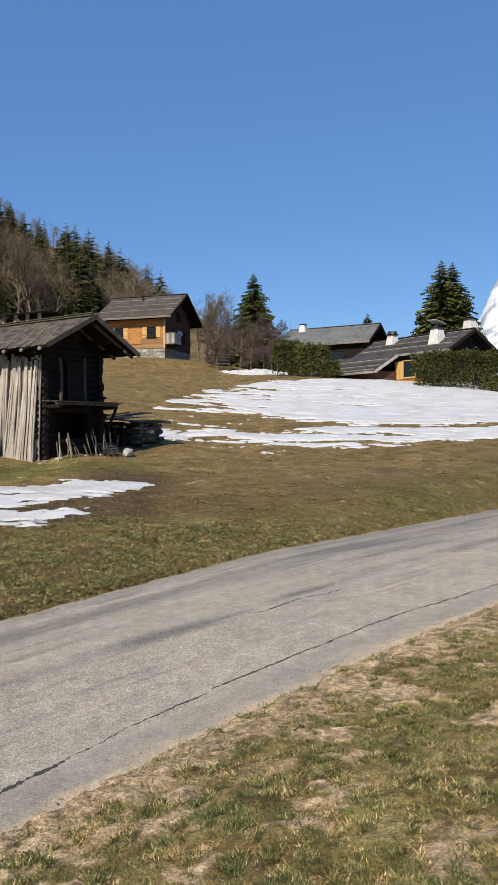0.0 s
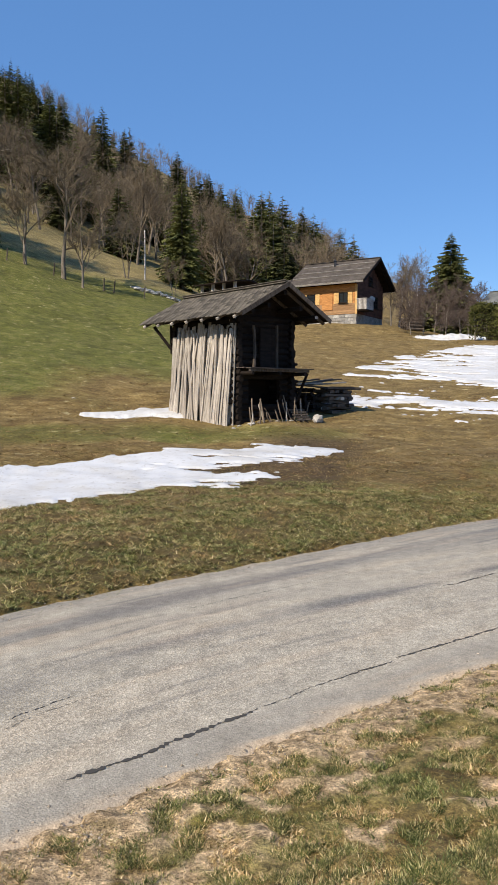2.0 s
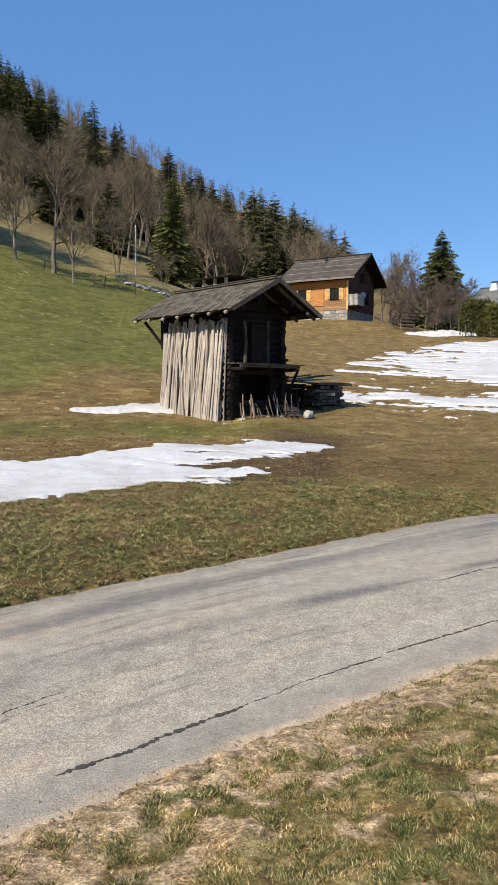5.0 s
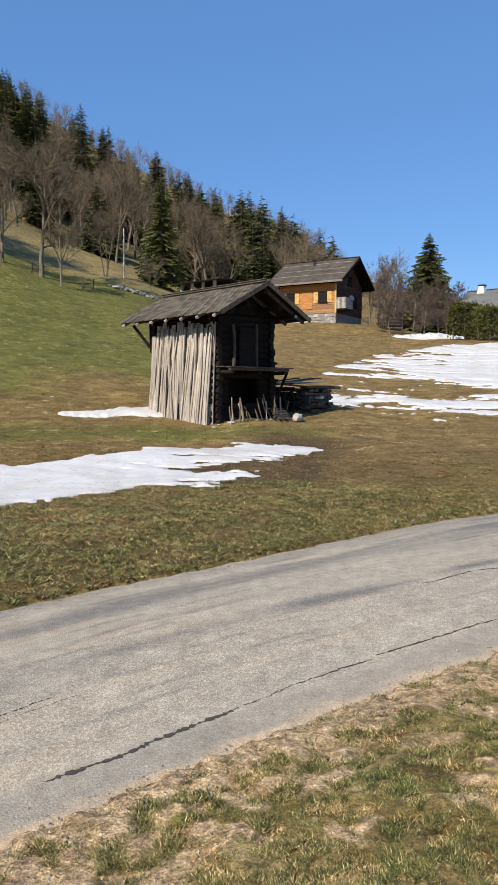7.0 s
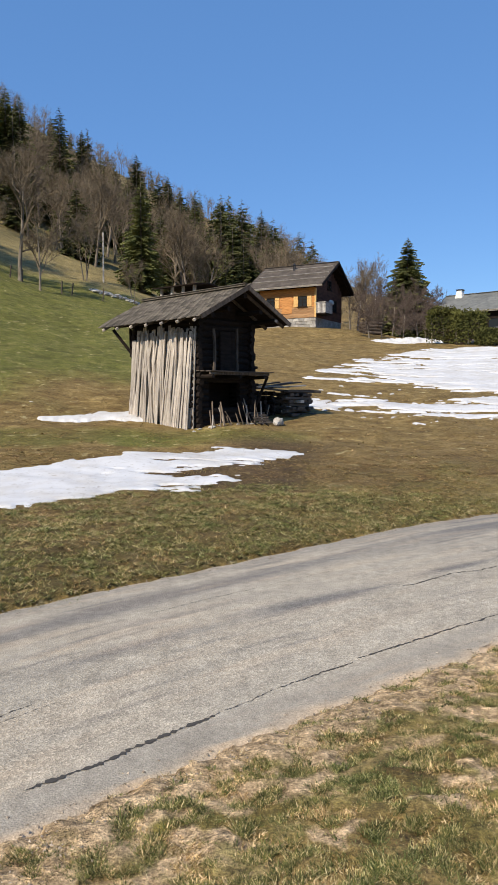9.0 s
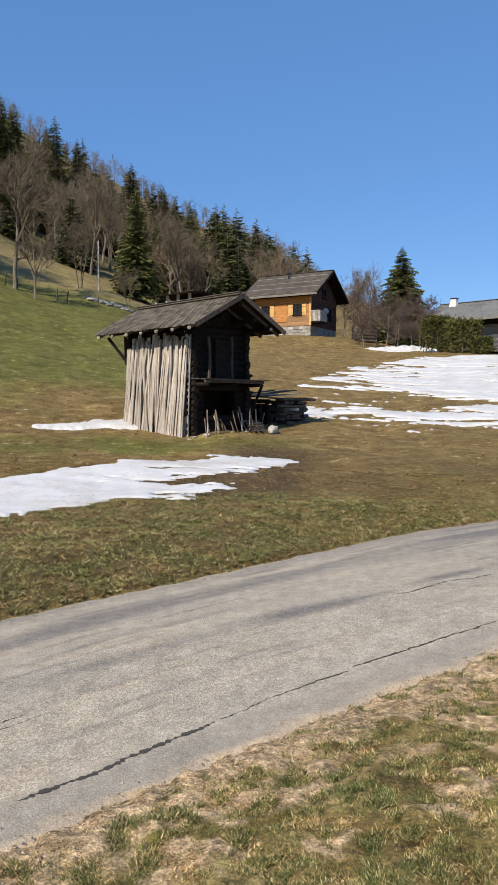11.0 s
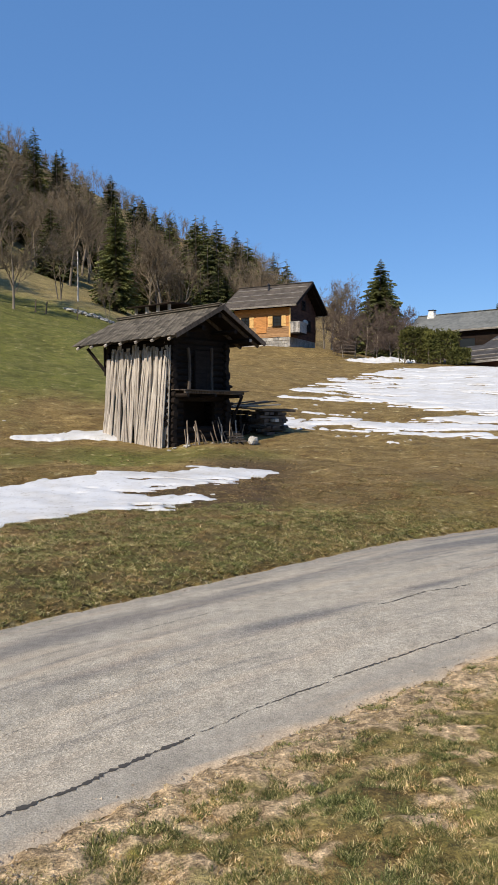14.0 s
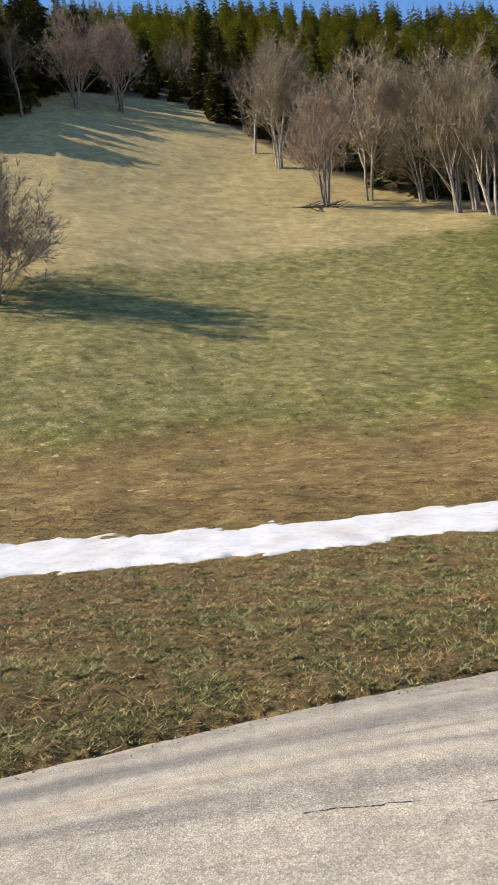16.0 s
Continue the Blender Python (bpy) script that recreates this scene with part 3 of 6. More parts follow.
class Soup:
    """Corners and faces gathered for one mesh."""

    def __init__(self):
        self.v, self.f = [], []

    def tube(self, pts, radii, sides):
        rings = []
        for k, (p, r) in enumerate(zip(pts, radii)):
            d = (pts[min(k + 1, len(pts) - 1)] - pts[max(k - 1, 0)]).normalized()
            q = d.to_track_quat("Z", "Y")
            base_i = len(self.v)
            for s in range(sides):
                a = 6.28318 * s / sides
                self.v.append(p + q @ Vector((r * math.cos(a), r * math.sin(a), 0)))
            rings.append(base_i)
        for a, b in zip(rings, rings[1:]):
            for s in range(sides):
                t = (s + 1) % sides
                self.f.append((a + s, a + t, b + t, b + s))

    def tri(self, a, b, c):
        i = len(self.v)
        self.v += [a, b, c]
        self.f.append((i, i + 1, i + 2))

    def mesh(self, name, mat, shade=False):
        return mesh_of(name, self.v, self.f, mat, shade)


def spruce_meshes(seed, height, width, fine, bottom=0.06):
    """Trunk and crown of a spruce: drooping whorls of ragged sprays."""
    g = random.Random(seed)
    trunk, crown = Soup(), Soup()
    trunk.tube([Vector((0, 0, -0.4)), Vector((0.02, 0, height * 0.5)), Vector((0, 0, height * 0.98))], [height * 0.016, height * 0.010, 0.015], 6)
    levels = int(40 * min(fine, 1.45))
    for k in range(levels):
        u = (k + g.random() * 0.6) / levels
        z = height * (bottom + (0.985 - bottom) * u)
        reach = width * 0.5 * (1 - u) ** 0.78 * g.uniform(0.85, 1.08) + 0.16
        n = max(5, int((6 + 8 * (1 - u)) * (1.5 if fine > 1.4 else min(1, fine + 0.2))))
        a0 = g.random() * 6.28
        for j in range(n):
            a = a0 + 6.283 * (j + g.uniform(-0.3, 0.3)) / n
            rr = reach * g.uniform(0.6, 1.18)
            out = Vector((math.cos(a), math.sin(a), 0))
            side = Vector((-out.y, out.x, 0))
            droop = g.uniform(0.15, 0.45) * (1.1 - u * 0.9)
            p0 = Vector((0, 0, z + g.uniform(-0.7, 0.7) * height / levels))
            steps = 7 if fine > 1.2 else (4 if fine > 0.7 else 3)
            for s in range(steps):
                f0 = 0.12 + 0.88 * s / steps
                f1 = 0.12 + 0.88 * (s + 1.25) / steps
                b0 = p0 + out * rr * f0 - Vector((0, 0, rr * droop * f0 * f0 * 1.3))
                b1 = p0 + out * rr * f1 - Vector((0, 0, rr * droop * f1 * f1 * 1.1))
                w = rr * g.uniform(0.26, 0.44) * (1.15 - 0.6 * f0) * (0.62 if fine > 1.2 else 1.0)
                sag = Vector((0, 0, -w * g.uniform(0.35, 0.9)))
                crown.tri(b0, b1, b0 + side * w + sag + out * w * 0.9)
                crown.tri(b0, b0 - side * w + sag + out * w * 0.9, b1)
                if fine > 0.7:
                    crown.tri(b0, b0 + sag * 1.5 + out * w * g.uniform(0, 0.6), b1)
    return trunk.mesh("trunk", M_BARK), crown.mesh("crown", M_NEEDLE)


def bare_meshes(seed, height, spread, stems, twigs, bark, twig_mat, low=0.25):
    """Trunk and leafless crown of a broad-leaved tree."""
    g = random.Random(seed)
    trunk, crown = Soup(), Soup()

    def bent(p, d, length, n, wander, lift):
        pts = [p.copy()]
        for _ in range(n):
            d = (d + Vector((g.gauss(0, wander), g.gauss(0, wander), g.gauss(0, wander) + lift))).normalized()
            p = p + d * (length / n)
            pts.append(p.copy())
        return pts, d

    def grow(p, d, length, rad, level):
        pts, end = bent(p, d, length, 4 if level < 2 else 2, (0.06, 0.12, 0.2, 0.2)[level], 0.05)
        n = len(pts)
        if level < 3:
            (crown if level else trunk).tube(pts, [rad * (1 - 0.62 * k / (n - 1)) for k in range(n)], 6 if level == 0 else 3)
        else:
            s = end.orthogonal().normalized() * rad
            crown.tri(pts[0] - s, pts[0] + s, pts[-1])
        if level >= 3:
            for _ in range(twigs):
                k = g.randrange(0, n)
                q = pts[k]
                e = (end + Vector((g.gauss(0, 0.6), g.gauss(0, 0.6), g.gauss(0.15, 0.5)))).normalized()
                ln = height * g.uniform(0.04, 0.10)
                s = Vector((g.gauss(0, 1), g.gauss(0, 1), g.gauss(0, 1))).normalized() * (0.0013 * height + 0.004)
                crown.tri(q - s, q + s, q + e * ln)
            return
        kids = (6, 5, 4)[level] if stems < 3 else (5, 3, 4)[level]
        for k in range(kids):
            at = g.uniform(low, 1.0) if level == 0 else g.uniform(0.25, 1.0)
            x = at * (n - 1)
            i = min(int(x), n - 2)
            q = pts[i].lerp(pts[i + 1], x - i)
            a = g.uniform(0, 6.283)
            tilt = g.uniform(0.45, 1.0) * spread
            up_dir = (pts[i + 1] - pts[i]).normalized()
            ref = up_dir.orthogonal().normalized()
            ref.rotate(Matrix.Rotation(a, 3, up_dir))
            e = (up_dir * math.cos(tilt) + ref * math.sin(tilt)).normalized()
            grow(q, e, length * g.uniform(0.45, 0.68) * (1.15 - 0.4 * at), rad * g.uniform(0.38, 0.55), level + 1)
        grow(pts[-1], end, length * 0.5, rad * 0.38, level + 1)

    for s in range(stems):
        a = 6.283 * s / stems + g.random()
        lean = 0.0 if stems == 1 else g.uniform(0.04, 0.15)
        d = Vector((math.cos(a) * lean, math.sin(a) * lean, 1)).normalized()
        off = Vector((math.cos(a), math.sin(a), 0)) * (0.02 * height if stems > 1 else 0)
        grow(off - Vector((0, 0, 0.35)), d, height * g.uniform(0.55, 0.68), height * (0.017 if stems == 1 else 0.011), 0)
    return trunk.mesh("trunk", bark, True), crown.mesh("crown", twig_mat)


def tree(meshes, az, r, scale, spin, name, label, group="", lean=0.0):
    x, y = spot(az, r)
    ob = thing(name, pose(x, y, ground(x, y), lean, 0, spin) @ Matrix.Diagonal((scale, scale, scale, 1)), label, "tree", group)
    part("trunk", meshes[0], None, ob)
    part("crown", meshes[1], None, ob)
    return ob


SPRUCES = [spruce_meshes(100 + k, 1.0 * h, w, f) for k, (h, w, f) in enumerate(((18, 7.4, 0.85), (18, 6.2, 0.85), (18, 6.8, 0.68), (18, 9.6, 0.72), (18, 13.0, 1.5), (18, 8.0, 1.3)))]
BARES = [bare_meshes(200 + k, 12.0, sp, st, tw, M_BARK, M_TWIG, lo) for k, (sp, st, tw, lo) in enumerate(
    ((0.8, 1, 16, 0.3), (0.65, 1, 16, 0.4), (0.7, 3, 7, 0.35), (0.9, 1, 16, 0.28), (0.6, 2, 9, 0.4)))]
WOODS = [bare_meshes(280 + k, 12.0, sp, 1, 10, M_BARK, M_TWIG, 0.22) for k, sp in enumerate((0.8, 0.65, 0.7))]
BIRCHES = [bare_meshes(230 + k, 13.0, 0.6, st, 12, M_BIRCH, M_TWIG, 0.45) for k, st in enumerate((1, 3, 2))]
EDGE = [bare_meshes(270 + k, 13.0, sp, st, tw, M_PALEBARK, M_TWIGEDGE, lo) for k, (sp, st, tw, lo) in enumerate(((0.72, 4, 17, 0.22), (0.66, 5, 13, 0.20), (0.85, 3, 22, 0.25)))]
GARDEN = [bare_meshes(245 + k, 7.0, 1.0, 1, 24, M_BARK, M_TWIGRED, 0.3) for k in range(2)]
SHRUB = [bare_meshes(260 + k, 7.0, 1.0, 5, 22, M_BARK, M_TWIGPINK, 0.06) for k in range(2)]
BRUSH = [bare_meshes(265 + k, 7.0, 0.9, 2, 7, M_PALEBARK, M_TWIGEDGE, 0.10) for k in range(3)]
THICKET = [bare_meshes(250 + k, 10.0, 0.75, 6, 14, M_BARK, M_TWIGPINK, 0.25) for k in range(2)]

rng = random.Random(7)
# edge of the wood, tree by tree
for kind, az, r, h, name, label in (
        (EDGE, 22.6, 65, 13.5, "beech_tree", "large bare beech with several pale stems at the meadow's edge"),
        (BARES, 14.7, 62, 11.5, "bare_tree", "bare broad-leaved tree with a gnarled trunk by the meadow's edge"),
        (BARES, 17.4, 62, 9.0, "bare_tree", "slender bare tree at the meadow's edge"),
        (BARES, 13.3, 60, 7.0, "bare_tree", "small leaning bare tree at the meadow's edge"),
        (EDGE, 32.8, 69, 13.5, "birch_tree", "pale-stemmed bare birch at the wood's edge"),
        (EDGE, 35.2, 70, 13.0, "birch_tree", "pale-stemmed bare birch at the wood's edge"),
        (EDGE, 33.9, 72, 13.5, "bare_tree", "spreading bare tree at the wood's edge"),
        (EDGE, 28.6, 68, 13.0, "birch_tree", "slender bare birches at the wood's edge"),
        (EDGE, 30.6, 71, 12.5, "beech_tree", "bare beech with pale stems at the wood's edge"),
        (EDGE, 37.6, 76, 13.0, "beech_tree", "bare beech with pale stems at the wood's edge"),
        (EDGE, 24.3, 69, 11.0, "beech_tree", "bare beech with pale stems at the wood's edge"),
        (BARES, 26.0, 67, 10.5, "bare_tree", "bare tree at the wood's edge"),
        (EDGE, 41.6, 76, 14.5, "birch_tree", "pale-stemmed bare birch at the wood's edge"),
        (THICKET, 44.9, 71, 11.0, "hazel_clump", "rounded clump of bare reddish stems on a small mound"),
        (EDGE, 48.2, 88, 15.0, "birch_tree", "tall pale-stemmed bare birch at the wood's edge"),
        (BIRCHES, 50.0, 94, 12.5, "birch_tree", "tall pale-stemmed bare birch at the wood's edge"),
        (THICKET, 60.0, 112, 13.0, "bare_tree", "clump of bare stems at the top of the meadow"),
        (THICKET, 63.3, 108, 13.0, "bare_tree", "clump of bare stems at the top of the meadow"),
        (BARES, 67.5, 96, 12.0, "bare_tree", "bare tree at the top of the meadow"),
        (SHRUB, 70.6, 42, 8.0, "bare_bush", "dense bare pinkish bush standing on the open slope"),
        (SHRUB, 72.4, 45, 9.0, "bare_bush", "dense bare pinkish bush standing on the open slope"),
        
        (BARES, 76.0, 42, 13.0, "bare_tree", "bare tree standing on the open slope"),
        (BARES, 6.4, 66, 3.6, "bare_tree", "small bare tree on the slope above the stone wall"),
        (BARES, 10.0, 72, 6.0, "bare_tree", "small bare tree above the stone wall")):
    m = kind[rng.randrange(len(kind))]
    unit = {id(BARES): 12.0, id(BIRCHES): 13.0, id(EDGE): 13.0, id(SHRUB): 7.0, id(THICKET): 10.0}[id(kind)]
    tree(m, az, r, h / unit, rng.uniform(0, 360), name, label, "trees along the wood's edge")

for az, r, h, w, lab in ((24.1, 150, 25.2, 5, "tall spruce rising over the wooded skyline"), (21.8, 150, 23.4, 5, "tall spruce rising over the wooded skyline"),
                         *((a, d, h, w, "tall dark spruce rising over the wooded slope") for a, d, h, w in (
                             (17.7, 112, 17.2, 5), (18.6, 112, 15.8, 3), (17.0, 118, 15.0, 3), (16.3, 120, 15.4, 5), (15.5, 116, 17.0, 5), (14.5, 118, 16.8, 5), (15.0, 110, 14.0, 3),
                             (11.7, 116, 18.6, 5), (10.1, 120, 16.6, 5), (9.7, 124, 17.4, 1), (8.8, 125, 13.9, 3), (7.7, 125, 13.9, 3), (6.1, 122, 17.0, 5), (4.4, 118, 14.8, 3), (3.7, 120, 15.5, 5), (2.8, 118, 14.9, 3), (1.7, 118, 15.5, 5))),
                         (20.3, 67, 6.5, 5, "dark young spruce among bare trunks"), (5.8, 78, 12.0, 5, "olive-green spruce among bare trees"),
                         (-14.5, 80, 10.7, 4, "broad dark spruce behind bare garden trees"), (-28.8, 70, 11.4, 4, "dense double-topped spruce behind the chalets"),
                         (-29.6, 71, 11.1, 4, "dense spruce behind the chalets"), (-23.3, 95, 8.2, 4, "spruce top behind a grey roof"),
                         *((a, d, h, w, "dark spruce above the chalet") for a, d, h, w in (
                             (-0.3, 100, 15.6, 3), (-0.9, 104, 16.0, 5), (-1.9, 102, 15.6, 3), (0.3, 108, 13.5, 3), (-1.2, 96, 12.0, 3), (-3.4, 106, 15.2, 5), (-4.3, 108, 14.4, 3), (-2.6, 110, 14.0, 3), (-4.9, 112, 12.8, 3), (-6.3, 112, 13.0, 5), (-7.3, 112, 12.2, 3), (5.5, 100, 11.8, 5), (4.3, 92, 9.8, 5))),
                         (-2.5, 92, 8.6, 4, "bright olive conifer beside the chalet roof"),
                         *((a, d, h, w, "dark spruce at the side of the meadow") for a, d, h, w in (
                             (68.8, 99, 14, 3), (70, 97, 15, 2), (71, 108, 16, 3), (69.8, 110, 16, 2), (67.8, 104, 13, 3), (72, 104, 16, 2), (66.4, 116, 14, 3), (69.3, 103, 14, 3), (70.6, 104, 16, 2), (71.6, 100, 15, 3), (68.4, 108, 14, 2), (67.3, 113, 15, 3), (65.6, 122, 18, 3), (64.0, 126, 18, 2), (67.0, 124, 19, 3), (62.8, 131, 17, 3), (69, 119, 19, 2), (66.2, 131, 19, 3), (74, 98, 17, 3), (75.5, 104, 18, 2), (73.5, 107, 17, 3), (76, 94, 16, 0), (78, 100, 18, 3), (72.8, 113, 17, 2), (71, 119, 17, 3), (72.2, 100, 17, 3), (72.6, 93, 16, 3), (73, 87, 16, 3), (74, 91, 17, 2), (75, 86, 17, 3), (72, 108, 18, 3))),
                         (52.9, 130, 21, 0, "tall larch-like conifer at the top of the meadow")):
    tree(SPRUCES[w], az, r, h / 18.0, rng.uniform(0, 360), "spruce_tree", lab, "spruces")

# bare undergrowth along the wood's edge
for k in range(34):
    az = rng.uniform(23, 54)
    e = float(hermite(az, ea, er))
    tree(BRUSH[k % 3], az, e + rng.uniform(-3, 8), rng.uniform(0.35, 0.75), rng.uniform(0, 360), "bare_bush", "bare grey-brown undergrowth at the wood's edge", "undergrowth")

# young spruces filling the wood's edge
for k in range(46):
    az = rng.uniform(24, 62)
    e = float(hermite(az, ea, er))
    tree(SPRUCES[2 + k % 2], az, e + rng.uniform(-2, 22), rng.uniform(0.28, 0.5), rng.uniform(0, 360), "spruce_tree", "dark young spruce among bare trunks", "spruces in the wood")

# the wood on the slope: spruces and bare trees mixed; the nearer ones singly
singles = 0
far_bits = {"spruce": [], "bare": []}
while True:
    az = rng.uniform(-11, 80)
    k = len(far_bits["spruce"]) + len(far_bits["bare"])
    if singles + k >= 1480:
        break
    e = float(hermite(az, ea, er))
    r = e + (310 - e) * rng.random() ** 1.05
    if az < -7.3 or az < -6 and r > 200:
        continue
    near_rise = 0.0 if az > 24 else 0.14
    high = smooth(0.03 + near_rise, 0.22 + near_rise * 2, (r - e) / (310 - e) + 0.10 * math.sin(az * 0.9) + 0.08 * math.sin(az * 2.3))
    if az < 16:
        high = max(0.10, high * 0.34)
    spruce = rng.random() < float(high) * 0.95 + 0.07
    low_wood = 0.8 if az < 20 else 1.0
    if singles < 240 and r < 150:
        singles += 1
        if spruce:
            tree(SPRUCES[rng.randrange(4)], az, r, low_wood * rng.uniform(0.55, 0.95), rng.uniform(0, 360), "spruce_tree", "dark green spruce in the wood on the slope", "spruces in the wood")
        else:
            m = WOODS[rng.randrange(4) % 3]
            tree(m, az, r, rng.uniform(0.7, 1.05), rng.uniform(0, 360), "bare_tree", "bare broad-leaved tree in the wood on the slope", "bare trees in the wood")
    else:
        far_bits["spruce" if spruce else "bare"].append((az, r, low_wood * rng.uniform(0.5, 0.8) if spruce else rng.uniform(0.6, 0.9), rng.uniform(0, 6.28), rng.randrange(2)))

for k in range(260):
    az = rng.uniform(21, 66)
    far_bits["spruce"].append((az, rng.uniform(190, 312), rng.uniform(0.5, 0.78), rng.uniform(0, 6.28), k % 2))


def joined(name, label, models, bits, mat, which):
    """Many far trees as one mesh."""
    packs = []
    for m in models:
        me = m[which]
        co = np.empty(len(me.vertices) * 3)
        me.vertices.foreach_get("co", co)
        packs.append((co.reshape(-1, 3), [tuple(p.vertices) for p in me.polygons]))
    vs, fs, n = [], [], 0
    for az, r, s, a, w in bits:
        co, faces = packs[w % len(packs)]
        x, y = spot(az, r)
        c, d = math.cos(a), math.sin(a)
        vs.append(np.stack([s * (co[:, 0] * c - co[:, 1] * d) + x, s * (co[:, 0] * d + co[:, 1] * c) + y, s * co[:, 2] + ground(x, y)], 1))
        fs += [tuple(i + n for i in f) for f in faces]
        n += len(co)
    return tagged(new(name, mesh_of(name, np.concatenate(vs).tolist(), fs, mat)), label, "trees", kind="stuff")


FAR_SPRUCE = [spruce_meshes(300 + k, 18.0, w, 0.42) for k, w in enumerate((6.8, 8.0))]
FAR_BARE = [bare_meshes(320 + k, 12.0, 0.75, 1, 3, M_BARK, M_TWIG, 0.2) for k in range(2)]
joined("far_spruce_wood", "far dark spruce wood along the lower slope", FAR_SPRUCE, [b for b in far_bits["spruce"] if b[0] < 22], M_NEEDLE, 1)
joined("upper_spruce_wood", "spruce wood covering the upper slope, its olive-green brightened to look sunlit", FAR_SPRUCE, [b for b in far_bits["spruce"] if b[0] >= 22], M_NEEDLE_OLIVE, 1)
joined("far_bare_wood", "far wood of bare grey-brown trees on the slope", FAR_BARE, far_bits["bare"], M_TWIG, 1)
joined("far_bare_trunks", "trunks of the far bare wood", FAR_BARE, far_bits["bare"], M_BARK, 0)

# ---- far mountain ----
ma, mr = np.meshgrid(np.radians(np.linspace(-30, -60, 90)), np.linspace(2300, 3600, 40))
ridge = hermite(np.degrees(-ma), np.array([30.0, 31.5, 33, 36, 42, 50, 60]), np.array([0.075, 0.142, 0.180, 0.23, 0.28, 0.25, 0.2]))
mx, my = -mr * np.sin(ma), mr * np.cos(ma)
mz = mr * ridge * smooth(2250, 3300, mr) + 60 * waves(mx.ravel(), my.ravel(), 500, 71).reshape(mx.shape) * smooth(2300, 3000, mr) - 30
tagged(new("backdrop_mountain", sheet("backdrop_mountain", mx, my, mz, M_MOUNTAIN)), "steep snow-covered mountain side in the distance", "mountain", kind="structure")
# ---- the old granary ----
def rough_board(length, width, thick, seed, taper=0.85):
    """A riven board standing on its foot, crooked and uneven along its length."""
    g = random.Random(seed)
    bm = bmesh.new()
    rings, n = [], 6
    bend_x, bend_y = g.uniform(-0.05, 0.05), g.uniform(-0.02, 0.02)
    for k in range(n):
        u = k / (n - 1)
        w = width / 2 * (1 - (1 - taper) * u) * g.uniform(0.86, 1.12)
        t = thick / 2 * g.uniform(0.85, 1.1)
        cx, cy = bend_x * math.sin(u * 3.14) + g.uniform(-0.004, 0.004), bend_y * math.sin(u * 3.14)
        z = length * u + (g.uniform(-0.05, 0.05) if k == n - 1 else 0)
        rings.append([bm.verts.new((cx + a * w, cy + b * t, z + c)) for a, b, c in ((-1, -0.7, 0), (-0.5, -1, 0.01), (0.6, -1, -0.01), (1, -0.6, 0.01), (1, 1, 0), (-1, 1, 0))])
    for a, b in zip(rings, rings[1:]):
        for s in range(6):
            bm.faces.new((a[s], a[(s + 1) % 6], b[(s + 1) % 6], b[s]))
    bm.faces.new(rings[0][::-1])
    bm.faces.new(rings[-1])
    return bm


def to_mesh(name, bm, mat, shade=False):
    me = bpy.data.meshes.new(name)
    bm.to_mesh(me)
    bm.free()
    me.materials.append(mat)
    if shade:
        me.polygons.foreach_set("use_smooth", [True] * len(me.polygons))
    return me


def placed(name, me, parent, m, label=""):
    ob = new(name, me)
    ob.parent = parent
    ob.matrix_basis = m
    if label:
        tagged(ob, label)
    return ob


def hewn_log(length, size, seed):
    """A squared old log lying along x."""
    g = random.Random(seed)
    bm = bmesh.new()
    rings = []
    for k in range(5):
        x = length * (k / 4 - 0.5)
        s = size / 2 * g.uniform(0.93, 1.04)
        rings.append([bm.verts.new((x, s * math.cos(a), s * 1.06 * math.sin(a))) for a in [6.283 * (j + 0.5) / 8 for j in range(8)]])
    for a, b in zip(rings, rings[1:]):
        for s in range(8):
            bm.faces.new((a[s], b[s], b[(s + 1) % 8], a[(s + 1) % 8]))
    bm.faces.new(rings[0])
    bm.faces.new(rings[-1][::-1])
    return bm


B_W, B_L, B_EAVE, B_APEX, B_FRONT, B_SIDE = 2.34, 3.0, 3.12, 4.09, 1.0, 0.65
BARN_X, BARN_Y = spot(1.7, 21.5)
BARN = pose(BARN_X, BARN_Y, 1.0, 0, 0, 42.4)
barn = thing("granary", BARN, "old log granary with shingle roof and grey boards leaned against it", "barn")
LOG_H = 0.19
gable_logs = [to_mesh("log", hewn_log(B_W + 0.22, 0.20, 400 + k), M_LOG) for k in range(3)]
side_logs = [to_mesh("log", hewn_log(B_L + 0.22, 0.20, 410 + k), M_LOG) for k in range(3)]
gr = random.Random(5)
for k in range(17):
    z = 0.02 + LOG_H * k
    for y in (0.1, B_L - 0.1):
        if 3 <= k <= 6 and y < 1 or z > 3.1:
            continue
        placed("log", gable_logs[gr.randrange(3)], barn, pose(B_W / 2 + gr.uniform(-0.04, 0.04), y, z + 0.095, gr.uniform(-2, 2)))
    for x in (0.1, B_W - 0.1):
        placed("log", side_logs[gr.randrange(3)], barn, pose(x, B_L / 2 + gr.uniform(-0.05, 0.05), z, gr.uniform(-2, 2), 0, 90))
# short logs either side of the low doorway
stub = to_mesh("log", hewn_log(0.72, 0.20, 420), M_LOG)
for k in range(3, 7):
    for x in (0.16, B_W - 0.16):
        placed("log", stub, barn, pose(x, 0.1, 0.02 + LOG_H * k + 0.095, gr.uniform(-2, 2)))
